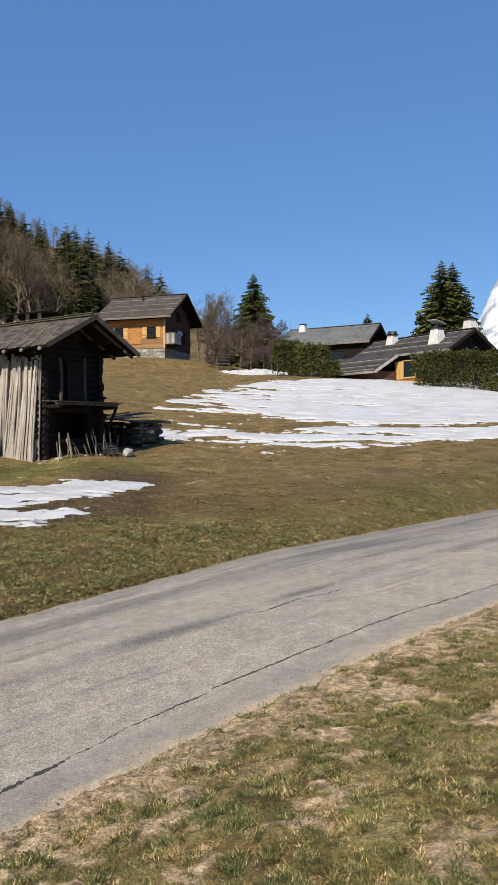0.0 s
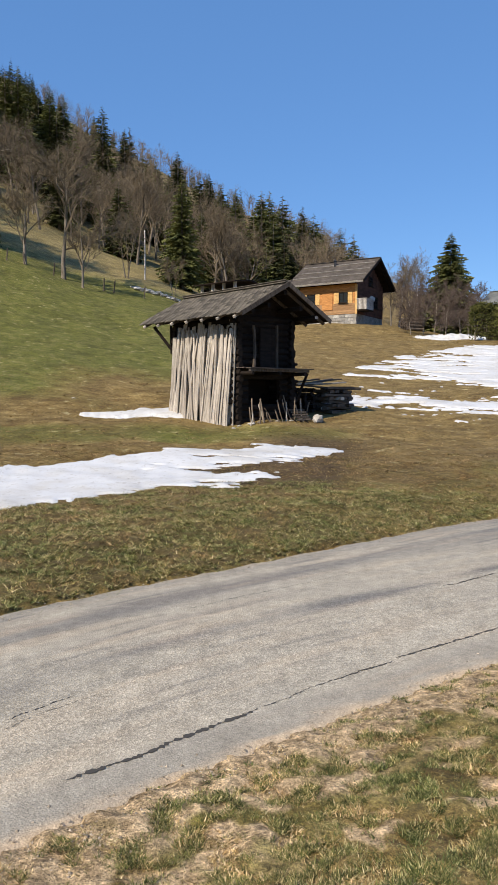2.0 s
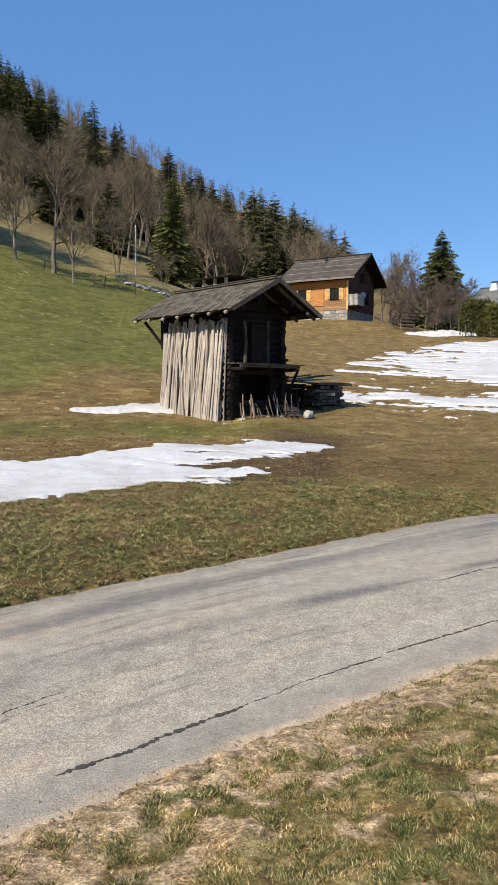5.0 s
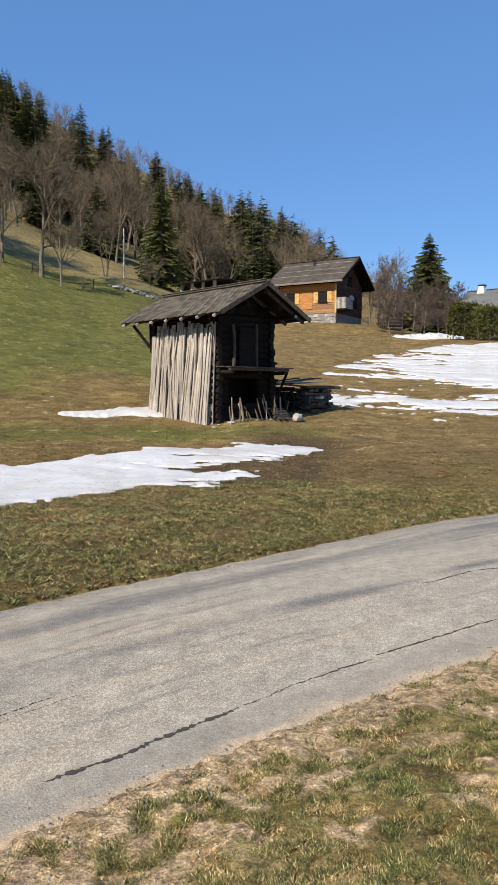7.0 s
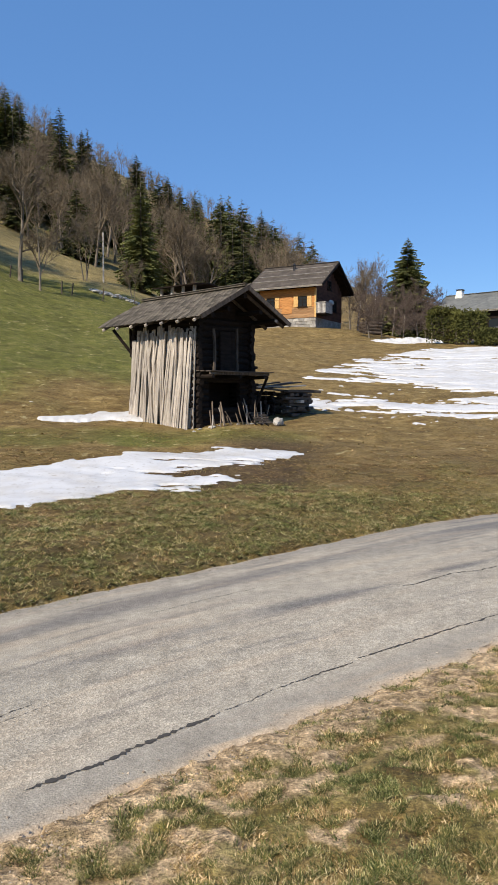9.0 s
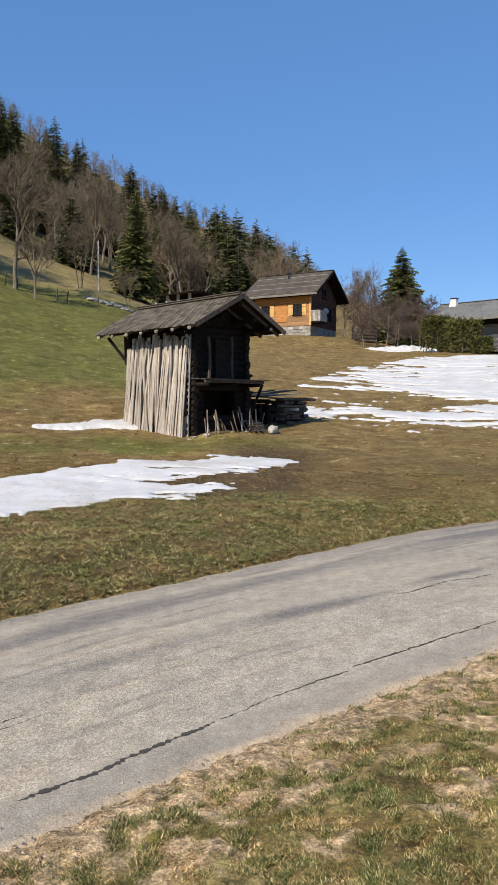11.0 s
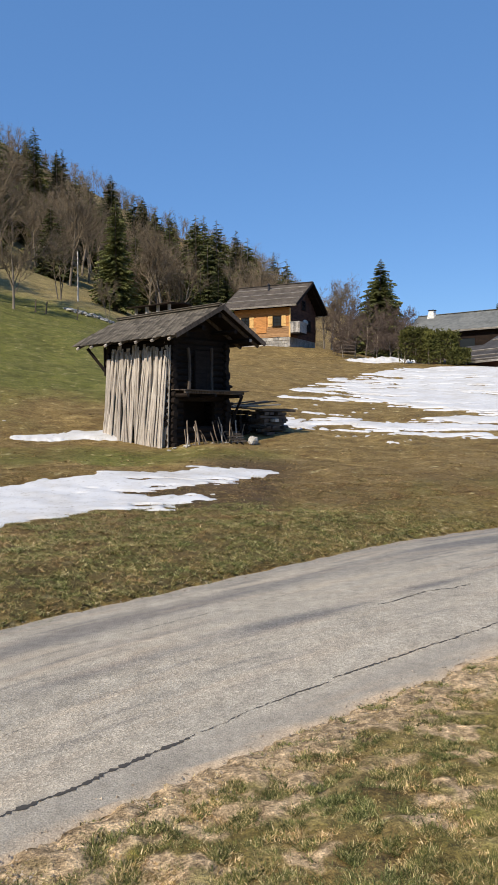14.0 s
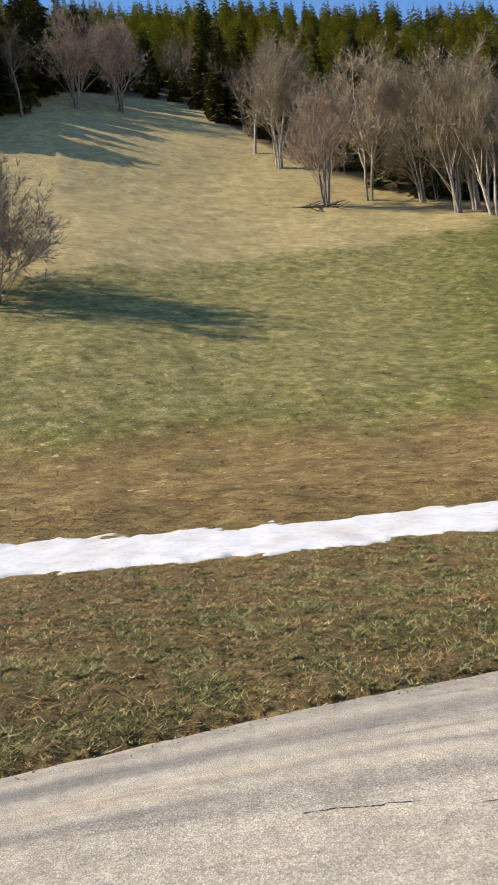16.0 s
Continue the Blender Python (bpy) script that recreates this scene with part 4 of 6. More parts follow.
# gable triangles closed with upright boards
for y in (0.12, B_L - 0.12):
    for k in range(11):
        x = 0.1 + k * (B_W - 0.2) / 10
        h = (B_APEX - B_EAVE) * (1 - abs(x - B_W / 2) / (B_W / 2 + B_SIDE)) + B_EAVE - 3.05
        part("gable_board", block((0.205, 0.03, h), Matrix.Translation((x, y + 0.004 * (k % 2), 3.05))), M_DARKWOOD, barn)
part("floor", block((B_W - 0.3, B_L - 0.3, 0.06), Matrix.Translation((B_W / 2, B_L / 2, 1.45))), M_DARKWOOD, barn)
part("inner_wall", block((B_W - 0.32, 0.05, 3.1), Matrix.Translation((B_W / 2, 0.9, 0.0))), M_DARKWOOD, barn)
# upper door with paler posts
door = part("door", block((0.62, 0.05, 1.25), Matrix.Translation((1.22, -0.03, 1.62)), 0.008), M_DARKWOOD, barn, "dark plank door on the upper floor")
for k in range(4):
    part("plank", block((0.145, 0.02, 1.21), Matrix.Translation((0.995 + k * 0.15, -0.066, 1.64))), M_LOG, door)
M_POST = varied("worn_brown_post", (0.055, 0.042, 0.033), (0.15, 0.12, 0.095), 3.0, 0.9, (4, 4, 0.5), 0.004)
for x in (0.62, 1.58):
    part("door_post", to_mesh("door_post", rough_board(1.4, 0.075, 0.07, int(x * 100), 1.0), M_POST), None, barn).location = (x, -0.10, 1.56)
# gallery across the gable
gallery = part("gallery", block((2.45, 0.08, 0.08), Matrix.Translation((1.27, -0.56, 1.56)), 0.01), M_POST, barn, "grey plank gallery jutting from the gable")
for k in range(5):
    placed("plank", to_mesh("plank", rough_board(2.46 + gr.uniform(-0.1, 0.12), 0.13, 0.03, 430 + k, 1.0), M_POST), gallery,
           pose(0.02 + gr.uniform(-0.05, 0.05), -0.60 + 0.135 * k, 1.66 + 0.004 * k, 0, 90, 0) @ pose(0, 0, 0, 0, 0, 90))
for x in (0.1, 1.2, 2.25):
    part("joist", log(bmesh.new(), (x, -0.66, 1.51), (x, 0.3, 1.51), 0.055), M_LOG, barn)
for z, over in ((1.30, 0.34), (1.84, 0.30), (2.2, 0.10), (2.75, 0.16)):
    part("beam_end", log(bmesh.new(), (B_W - 0.1, 0.1, z), (B_W + over, 0.1, z), 0.055, 0.045), M_LOG, barn)
part("brace", log(bmesh.new(), (B_W + 0.04, -0.10, 0.62), (B_W + 0.22, -0.45, 1.55), 0.045), M_LOG, barn, "slanting brace under the gallery")
part("brace", log(bmesh.new(), (-0.03, B_L + 0.15, 2.35), (-0.48, B_L + 0.45, 3.05), 0.05), M_LOG, barn, "slanting brace under the eave")
part("brace", log(bmesh.new(), (-0.03, B_L + 0.12, 2.2), (-0.05, B_L + 0.12, 3.1), 0.045), M_LOG, barn)
# roof: purlins, boards, shingles
slope = math.atan2(B_APEX - B_EAVE, B_W / 2 + B_SIDE)
run = math.hypot(B_APEX - B_EAVE, B_W / 2 + B_SIDE)
for x, z in ((-0.10, 3.22), (B_W + 0.10, 3.22), (B_W / 2, 3.86), (B_W * 0.22, 3.44), (B_W * 0.78, 3.44)):
    part("purlin", log(bmesh.new(), (x, -B_FRONT + 0.12, z), (x, B_L + 0.85, z), 0.075), M_LOG, barn)
for k in range(7):
    y = -B_FRONT + 0.28 + k * 0.74
    for sgn in (-1, 1):
        a = Vector((B_W / 2 + sgn * 0.05, y, B_APEX - 0.09))
        b = Vector((B_W / 2 + sgn * (B_W / 2 + B_SIDE - 0.02), y, B_EAVE - 0.04))
        part("rafter", log(bmesh.new(), a, b, 0.05, 0.055), M_POST, barn)
for sgn in (-1, 1):
    deck = part("roof_deck", block((run, 4.96, 0.03), Matrix.Translation((0, 1.5, 0))), M_DARKWOOD, barn, "dark boarding under the shingles")
    deck.matrix_basis = pose(B_W / 2 + sgn * run / 2 * math.cos(slope), 0, B_APEX - run / 2 * math.sin(slope), 0, math.degrees(slope) * sgn, 0)
    bar = part("bargeboard", block((run + 0.03, 0.035, 0.13), Matrix.Translation((0, 0, -0.08))), M_POST, barn, "worn bargeboard along the gable")
    bar.matrix_basis = pose(B_W / 2 + sgn * run / 2 * math.cos(slope), -B_FRONT - 0.01, B_APEX - run / 2 * math.sin(slope) + 0.02, 0, math.degrees(slope) * sgn, 0)


def shingle_mesh(seed, w, l, t=0.022):
    g = random.Random(seed)
    bm = block((l, w * g.uniform(0.9, 0.985), t))
    for v in bm.verts:
        v.co += Vector((g.uniform(-0.018, 0.018), g.uniform(-0.006, 0.006), g.uniform(-0.005, 0.008) if v.co.z > 0.01 else 0))
    return to_mesh("shingle", bm, M_SHINGLE)


shingles = [shingle_mesh(440 + k, 0.20, 0.40) for k in range(5)]
rows_n, cols_n = 11, 25
for i in range(rows_n):
    for j in range(cols_n):
        d = run - 0.17 - i * (run - 0.22) / (rows_n - 1) + gr.uniform(-0.012, 0.012)
        y = -B_FRONT + 0.10 + j * 0.2 + (0.1 if i % 2 else 0) + gr.uniform(-0.01, 0.01)
        if y > B_L + 1.0:
            continue
        placed("shingle", shingles[gr.randrange(5)], barn,
               pose(B_W / 2 - d * math.cos(slope), y, B_APEX - d * math.sin(slope) + 0.030, 0, -math.degrees(slope) - 3.5 + gr.uniform(-1, 1), gr.uniform(-1.5, 1.5)))
bm = bmesh.new()
for i in range(rows_n):
    for j in range(cols_n):
        d = run - 0.17 - i * (run - 0.22) / (rows_n - 1)
        y = -B_FRONT + 0.10 + j * 0.2 + (0.1 if i % 2 else 0)
        box(bm, (0.40, 0.19, 0.022), pose(B_W / 2 + d * math.cos(slope), min(y, B_L + 0.95), B_APEX - d * math.sin(slope) + 0.030, 0, math.degrees(slope) + 3.5, gr.uniform(-1.5, 1.5)))
tagged(part("shingles", bm, M_SHINGLE, barn, "grey shingles of the far roof slope"), kind="stuff")
part("ridge_cap", block((0.26, 4.96, 0.03), Matrix.Translation((B_W / 2, 1.5, B_APEX + 0.045))), M_SHINGLE, barn)
for k in range(7):
    end = part("rafter_end", block((0.085, 0.085, 0.08), Matrix.Translation((0, 0, -0.04)), 0.015), M_PLANK, barn, "pale sawn rafter end")
    end.matrix_basis = pose(-B_SIDE - 0.01, -B_FRONT + 0.28 + k * 0.74, B_EAVE - 0.07, 0, -28, 0)
part("tin_patch", block((0.10, 0.02, 0.08), Matrix.Translation((B_W + 0.12, -B_FRONT + 0.10, 3.18))), M_PALEWOOD, barn, "small pale metal tag under the eave")

# boards leaned against the side
for k in range(88):
    u = (k % 44) / 43
    y0 = 0.10 + 2.78 * u + gr.uniform(-0.05, 0.05)
    skew = -0.26 * gr.random() if u < 0.25 else gr.gauss(0.0, 0.19) + 0.16 * (0.4 - u) * gr.random()
    y1 = min(max(y0 + skew, 0.02), 2.9)
    out0, out1 = (gr.uniform(0.24, 0.38), gr.uniform(0.08, 0.15)) if k < 44 else (gr.uniform(0.10, 0.2), gr.uniform(0.0, 0.05))
    x0, x1 = -out0, -out1
    base_xy = BARN @ Vector((x0, y0, 0))
    z0 = ground(base_xy.x, base_xy.y) - 1.0 - 0.04
    top = gr.uniform(2.75, 3.05) if gr.random() < 0.75 else gr.uniform(2.1, 2.75)
    d = Vector((x1 - x0, y1 - y0, top - z0))
    w = (gr.choice((0.05, 0.07, 0.09, 0.12, 0.15)) if k < 44 else gr.choice((0.13, 0.17, 0.21))) * gr.uniform(0.9, 1.15)
    me = to_mesh("leaning_board", rough_board(d.length, w, 0.035, 460 + k, gr.uniform(0.6, 0.95)), M_PLANK)
    q = d.to_track_quat("Z", "X").to_matrix().to_4x4()
    face = q.to_3x3().inverted() @ Vector((-1, 0, 0.1))
    spin = math.degrees(math.atan2(-face.y, -face.x)) + 90
    placed("leaning_board", me, barn, Matrix.Translation((x0, y0, z0)) @ q @ pose(0, 0, 0, 0, 0, spin + gr.uniform(-14, 14)),
           "weathered silver-grey riven board leaned on the wall" if k == 0 else "")


def stone_mesh(seed, mat=M_ROCK):
    g = random.Random(seed)
    bm = bmesh.new()
    bmesh.ops.create_icosphere(bm, subdivisions=2, radius=0.5)
    for v in bm.verts:
        v.co *= 0.75 + 0.5 * noise.noise(v.co * 2.2 + Vector((seed * 3.1, 0, 0))) + g.uniform(-0.04, 0.04)
        v.co.z *= 0.7
    return to_mesh("stone", bm, mat)


STONES = [stone_mesh(k) for k in range(6)]


def stone(p, size, label, name="stone", group="", squash=1.0):
    x, y = p
    ob = new(name, STONES[gr.randrange(6)])
    ob.matrix_world = pose(x, y, ground(x, y) + size * 0.12 * squash, gr.uniform(-15, 15), gr.uniform(-15, 15), gr.uniform(0, 360)) @ Matrix.Diagonal((size, size * gr.uniform(0.6, 0.9), size * gr.uniform(0.5, 0.8) * squash, 1))
    return tagged(ob, label, "stone", group)


def at_barn(x, y):
    p = BARN @ Vector((x, y, 0))
    return p.x, p.y


for k in range(9):
    stone(at_barn(-0.35 + 0.36 * k + gr.uniform(-0.1, 0.1), -0.30 + gr.uniform(-0.12, 0.1)), gr.uniform(0.14, 0.30), "flat pale foundation stone beside the granary", group="stones by the granary", squash=0.6)
stone(at_barn(2.62, -0.85), 0.55, "white boulder lying before the wood pile", "boulder", "", 1.6)
for k in range(17):
    x, y = at_barn(0.15 + 0.145 * k + gr.uniform(-0.1, 0.1), -0.38 + gr.uniform(-0.2, 0.1))
    h = gr.uniform(0.4, 0.95)
    ob = new("stake", to_mesh("stake", rough_board(h, gr.uniform(0.025, 0.055), 0.03, 900 + k, 0.7), M_PLANK if k % 5 == 0 else M_STAKE))
    ob.matrix_world = pose(x, y, ground(x, y) - 0.05, gr.uniform(-22, 4), gr.uniform(-18, 18), 42 + gr.uniform(-20, 20))
    tagged(ob, "thin grey wooden stake leaned against the granary", "stake", "stakes by the granary")

# wood pile
WP = at_barn(2.6, 0.15)
wood_z = ground(*at_barn(4.2, 0.3)) - 0.03
pile = thing("wood_pile", pose(*WP, wood_z, 0, 0, 40), "stack of old split boards and logs beside the granary", "wood pile")
for layer in range(8):
    z = 0.05 + layer * 0.112
    for k in range(4):
        if layer == 7 and k > 1:
            continue
        w = gr.uniform(0.17, 0.25)
        me = to_mesh("split_board", rough_board(1.25 + gr.uniform(-0.2, 0.35), w, 0.10, 520 + layer * 7 + k, 0.9), M_PLANK if gr.random() < 0.10 else M_POST)
        if layer % 2:
            placed("split_board", me, pile, pose(1.45 + gr.uniform(-0.22, 0.16), 0.05 + k * 0.26, z, gr.uniform(-4, 4), 90 + gr.uniform(-3, 3), gr.uniform(-6, 6)) @ pose(0, 0, 0, 0, 0, 90))
        else:
            placed("split_board", me, pile, pose(1.62 + k * 0.30 + gr.uniform(-0.05, 0.05), -0.10 + gr.uniform(-0.14, 0.06), z, -90 + gr.uniform(-3, 3), 0, gr.uniform(-7, 7)))
for k in range(7):
    me = to_mesh("plank", rough_board(1.5 + gr.uniform(-0.5, 0.7), 0.18, 0.05, 700 + k, 1.0), M_PLANK if k in (1, 4) else M_POST)
    placed("plank", me, pile, pose(0.5 + gr.uniform(-0.4, 1.0), 0.05 + 0.16 * k, 0.92 + 0.035 * (k % 3), gr.uniform(-5, 5), 88 + gr.uniform(-5, 5), gr.uniform(-14, 14)) @ pose(0, 0, 0, 0, 0, 90))
for layer in range(6):
    for k in range(4):
        part("split_log", log(bmesh.new(), (0.15 + k * 0.30 + gr.uniform(-0.06, 0.06), 0.25 + gr.uniform(-0.06, 0.06), 0.09 + layer * 0.135), (0.15 + k * 0.30, 1.1, 0.09 + layer * 0.135), gr.uniform(0.055, 0.08), None, 7), M_LOG, pile)
crate = thing("crate", pose(*at_barn(2.15, -0.55), ground(*at_barn(2.15, -0.55)), 0, 0, 30), "broken slatted wooden crate lying by the wood pile", "crate")
for k in range(5):
    part("slat", block((0.55, 0.03, 0.05), pose(0, -0.22 + k * 0.11, 0.06 + 0.07 * k, gr.uniform(-8, 8), 0, gr.uniform(-8, 8))), M_POST, crate)
for k in range(3):
    part("slat", block((0.05, 0.6, 0.03), pose(-0.2 + 0.2 * k, 0, 0.03, 32, 0, gr.uniform(-6, 6))), M_LOG, crate)


# ---- houses ----
def window(parent, m, w, h, frame_mat, shutters=None, bars=True):
    """A window set on a wall whose outside faces -y of m; its sill's middle at m."""
    win = part("window", block((w, 0.06, h), m @ Matrix.Translation((0, 0.05, 0))), M_DARKWOOD, parent, "small-paned timber window")
    part("pane", block((w - 0.1, 0.02, h - 0.1), m @ Matrix.Translation((0, -0.002, 0.05))), M_GLASS, win, "dark window glass")
    bm = bmesh.new()
    t = 0.07
    box(bm, (w, 0.07, t), m @ Matrix.Translation((0, -0.02, 0)))
    box(bm, (w, 0.07, t), m @ Matrix.Translation((0, -0.02, h - t)))
    for sx in (-1, 1):
        box(bm, (t, 0.07, h - 2 * t), m @ Matrix.Translation((sx * (w - t) / 2, -0.02, t)))
    part("frame", bm, frame_mat, win)
    if bars:
        bm = box(bmesh.new(), (0.04, 0.05, h - 2 * t), m @ Matrix.Translation((0, -0.025, t)))
        box(bm, (w - 2 * t, 0.045, 0.035), m @ Matrix.Translation((0, -0.025, h * 0.36)))
        box(bm, (w - 2 * t, 0.045, 0.035), m @ Matrix.Translation((0, -0.025, h * 0.66)))
        part("glazing_bar", bm, frame_mat, win)
    if shutters:
        for sx in (-1, 1):
            sh = part("shutter", block((w * 0.52, 0.05, h + 0.06), m @ Matrix.Translation((sx * w * 0.78, -0.03, -0.03)), 0.008), M_SHUTTER, win, "pale wooden shutter folded open")
            for z in (0.2, 0.75):
                part("batten", block((w * 0.48, 0.03, 0.08), m @ Matrix.Translation((sx * w * 0.78, -0.066, h * z))), M_SHUTTER, sh)
    part("sill", block((w + 0.14, 0.16, 0.05), m @ Matrix.Translation((0, -0.06, -0.05))), frame_mat, win)
    return win


def pitched_roof(parent, w, l, side, front, back, eave, apex, thick, mat, strips, course=0.34):
    """Two slopes of overlapping courses with pale battens along them; ridge along y."""
    half = w / 2 + side
    a = math.atan2(apex - eave, half)
    rn = math.hypot(apex - eave, half)
    length = l + front + back
    for sgn in (-1, 1):
        slope_ob = part("roof_slope", block((rn, length, thick), Matrix.Translation((0, 0, -thick))), M_DARKWOOD, parent, "dark roof boarding with weathered covering")
        slope_ob.matrix_basis = pose(w / 2 + sgn * half / 2, length / 2 - front, (eave + apex) / 2, 0, math.degrees(a) * sgn, 0)
        n = int(rn / course)
        for k in range(n):
            x = -rn / 2 + (k + 0.5) * rn / n
            bm = block((rn / n + 0.05, length, 0.035), pose(x, 0, 0.004 + gr.uniform(0, 0.008), gr.uniform(-0.1, 0.1), 2.2 * sgn, 0))
            part("roof_course", bm, mat, slope_ob)
        for f in strips:
            part("snow_guard", block((0.10, length * gr.uniform(0.90, 0.99), 0.09), Matrix.Translation(((f - 0.5) * rn * sgn, gr.uniform(-0.1, 0.1), 0.03))), M_BATTEN, slope_ob, "grey pole along the roof")
        part("fascia", block((0.05, length, 0.17), Matrix.Translation((sgn * rn / 2 + sgn * 0.03, 0, -thick - 0.02))), M_PALEWOOD, slope_ob, "pale fascia along the eave")
        for end in (-1, 1):
            part("bargeboard", block((rn, 0.05, 0.24), Matrix.Translation((0, end * length / 2 + end * 0.03, -0.20))), M_DARKWOOD, slope_ob)
        for k in range(int(length / 0.9)):
            part("rafter", block((rn - 0.1, 0.11, 0.13), Matrix.Translation((0, -length / 2 + 0.35 + k * 0.9, -thick - 0.135))), M_DARKWOOD, slope_ob)
    part("ridge_cap", block((0.4, length + 0.06, 0.05), Matrix.Translation((w / 2, length / 2 - front, apex + 0.03))), mat, parent)


# chalet with honey-coloured boarding
C_W, C_L = 6.6, 6.0
chalet = thing("chalet", pose(*spot(-7.6, 70), 8.35, 0, 0, 59), "timber chalet with honey-coloured boards on a stone base", "house")
part("stone_base", block((C_W - 0.1, C_L - 0.1, 2.6), Matrix.Translation((C_W / 2, C_L / 2, -1.5))), M_STONE, chalet, "grey masonry base")
for j in range(3):
    for k in range(10):
        w = 0.5 + gr.uniform(0, 0.12)
        part("stone_block", block((0.07, w, 0.28), Matrix.Translation((0.04, 0.3 + k * 0.6 + (0.3 if j % 2 else 0) - (0.3 if k == 9 else 0), 0.15 + j * 0.31)), 0.02), M_STONE, chalet)
part("wall_core", block((C_W - 0.2, C_L - 0.2, 2.9), Matrix.Translation((C_W / 2, C_L / 2, 1.1))), M_DARKWOOD, chalet, "dark brown timber wall")
for k in range(14):
    pale = k < 5
    part("cladding_board", block((0.06, C_L, 0.195), Matrix.Translation((0.03, C_L / 2, 1.10 + k * 0.2)), 0.008), M_FADED if pale else M_ORANGE, chalet)
    part("cladding_board", block((C_W - 0.1, 0.05, 0.195), Matrix.Translation((C_W / 2 + 0.04, 0.03, 1.10 + k * 0.2))), M_REDWOOD, chalet)
for k in range(16):
    x = 0.2 + k * (C_W - 0.4) / 15
    h = 2.75 * (1 - abs(x - C_W / 2) / (C_W / 2 + 0.9))
    part("gable_board", block((0.40, 0.05, h), Matrix.Translation((x, 0.04 + 0.006 * (k % 2), 3.62))), M_REDWOOD, chalet)
    part("gable_board", block((0.40, 0.05, h), Matrix.Translation((x, C_L - 0.04 - 0.006 * (k % 2), 3.62))), M_DARKWOOD, chalet)
part("corner_post", block((0.16, 0.16, 2.7), Matrix.Translation((0.0, 0.02, 1.08))), M_SHUTTER, chalet, "pale corner post")
pitched_roof(chalet, C_W, C_L, 0.9, 1.0, 1.0, 4.02, 6.64, 0.14, M_ROOFBROWN, (0.22, 0.50, 0.74))
left_side = Matrix.Rotation(radians(-90), 4, "Z")
window(chalet, Matrix.Translation((0.0, 1.35, 2.15)) @ left_side, 0.9, 1.0, M_DARKWOOD, True)
window(chalet, Matrix.Translation((0.0, 4.75, 2.15)) @ left_side, 0.9, 1.0, M_DARKWOOD, True)
part("door", block((0.08, 1.1, 1.9), Matrix.Translation((-0.01, 3.0, 1.55)), 0.01), M_ORANGE, chalet, "deep orange boarded hatch")
window(chalet, Matrix.Translation((3.3, 0.0, 4.0)), 0.9, 0.9, M_DARKWOOD)
window(chalet, Matrix.Translation((4.6, 0.0, 2.0)), 1.0, 1.1, M_DARKWOOD)
balcony = part("balcony", block((1.7, 1.0, 0.12), Matrix.Translation((0.80, -0.5, 1.35))), M_DARKWOOD, chalet, "timber balcony with a grey railing")
for k in range(8):
    part("baluster", block((0.03, 0.09, 0.95), Matrix.Translation((-0.06, -0.93 + k * 0.125, 1.47))), M_PALEWOOD, balcony)
for k in range(12):
    part("baluster", block((0.09, 0.03, 0.95), Matrix.Translation((0.02 + k * 0.142, -1.0, 1.47))), M_PALEWOOD, balcony)
part("handrail", block((1.75, 0.10, 0.07), Matrix.Translation((0.80, -1.0, 2.42))), M_PALEWOOD, balcony)
part("handrail", block((0.10, 1.0, 0.07), Matrix.Translation((-0.06, -0.5, 2.42))), M_PALEWOOD, balcony)
part("stove_pipe", log(log(bmesh.new(), (2.3, 3.3, 5.2), (2.3, 3.3, 6.6), 0.13), (2.3, 3.3, 6.55), (2.3, 3.3, 6.75), 0.22, 0.05), M_METAL, chalet, "dark metal stove pipe")
part("satellite_dish", log(bmesh.new(), (1.6, -0.9, 2.55), (1.55, -0.98, 2.6), 0.30, 0.26, 16), M_PALEWOOD, chalet, "pale round dish by the balcony")


def chimney(parent, x, y, z, h, w, cap="slab"):
    """A white tapered chimney with a dark cap."""
    bm = bmesh.new()
    bmesh.ops.create_cone(bm, cap_ends=True, segments=4, radius1=w * 0.72, radius2=w * 0.46, depth=h, matrix=pose(x, y, z + h / 2, 0, 0, 45))
    ch = part("chimney", bm, M_PLASTER, parent, "white plastered tapered chimney")
    part("cap", block((w * 0.86, w * 0.86, 0.09), Matrix.Translation((x, y, z + h)), 0.01), M_METAL, ch, "dark metal chimney cap")
    if cap == "cowl":
        bm = bmesh.new()
        for sx in (-1, 1):
            box(bm, (0.05, 0.05, 0.36), Matrix.Translation((x + sx * w * 0.25, y, z + h + 0.09)))
        part("cowl_leg", bm, M_METAL, ch)
        part("cowl", block((w * 1.2, w * 0.8, 0.05), pose(x, y, z + h + 0.46, 0, 14, 0)), M_PALEWOOD, ch, "pale tilted chimney cowl")
    if cap == "hat":
        bm = log(bmesh.new(), (x, y, z + h + 0.09), (x, y, z + h + 0.32), w * 0.5, w * 0.42, 12)
        part("hat", bm, M_METAL, ch, "rounded dark chimney hat")
    return ch


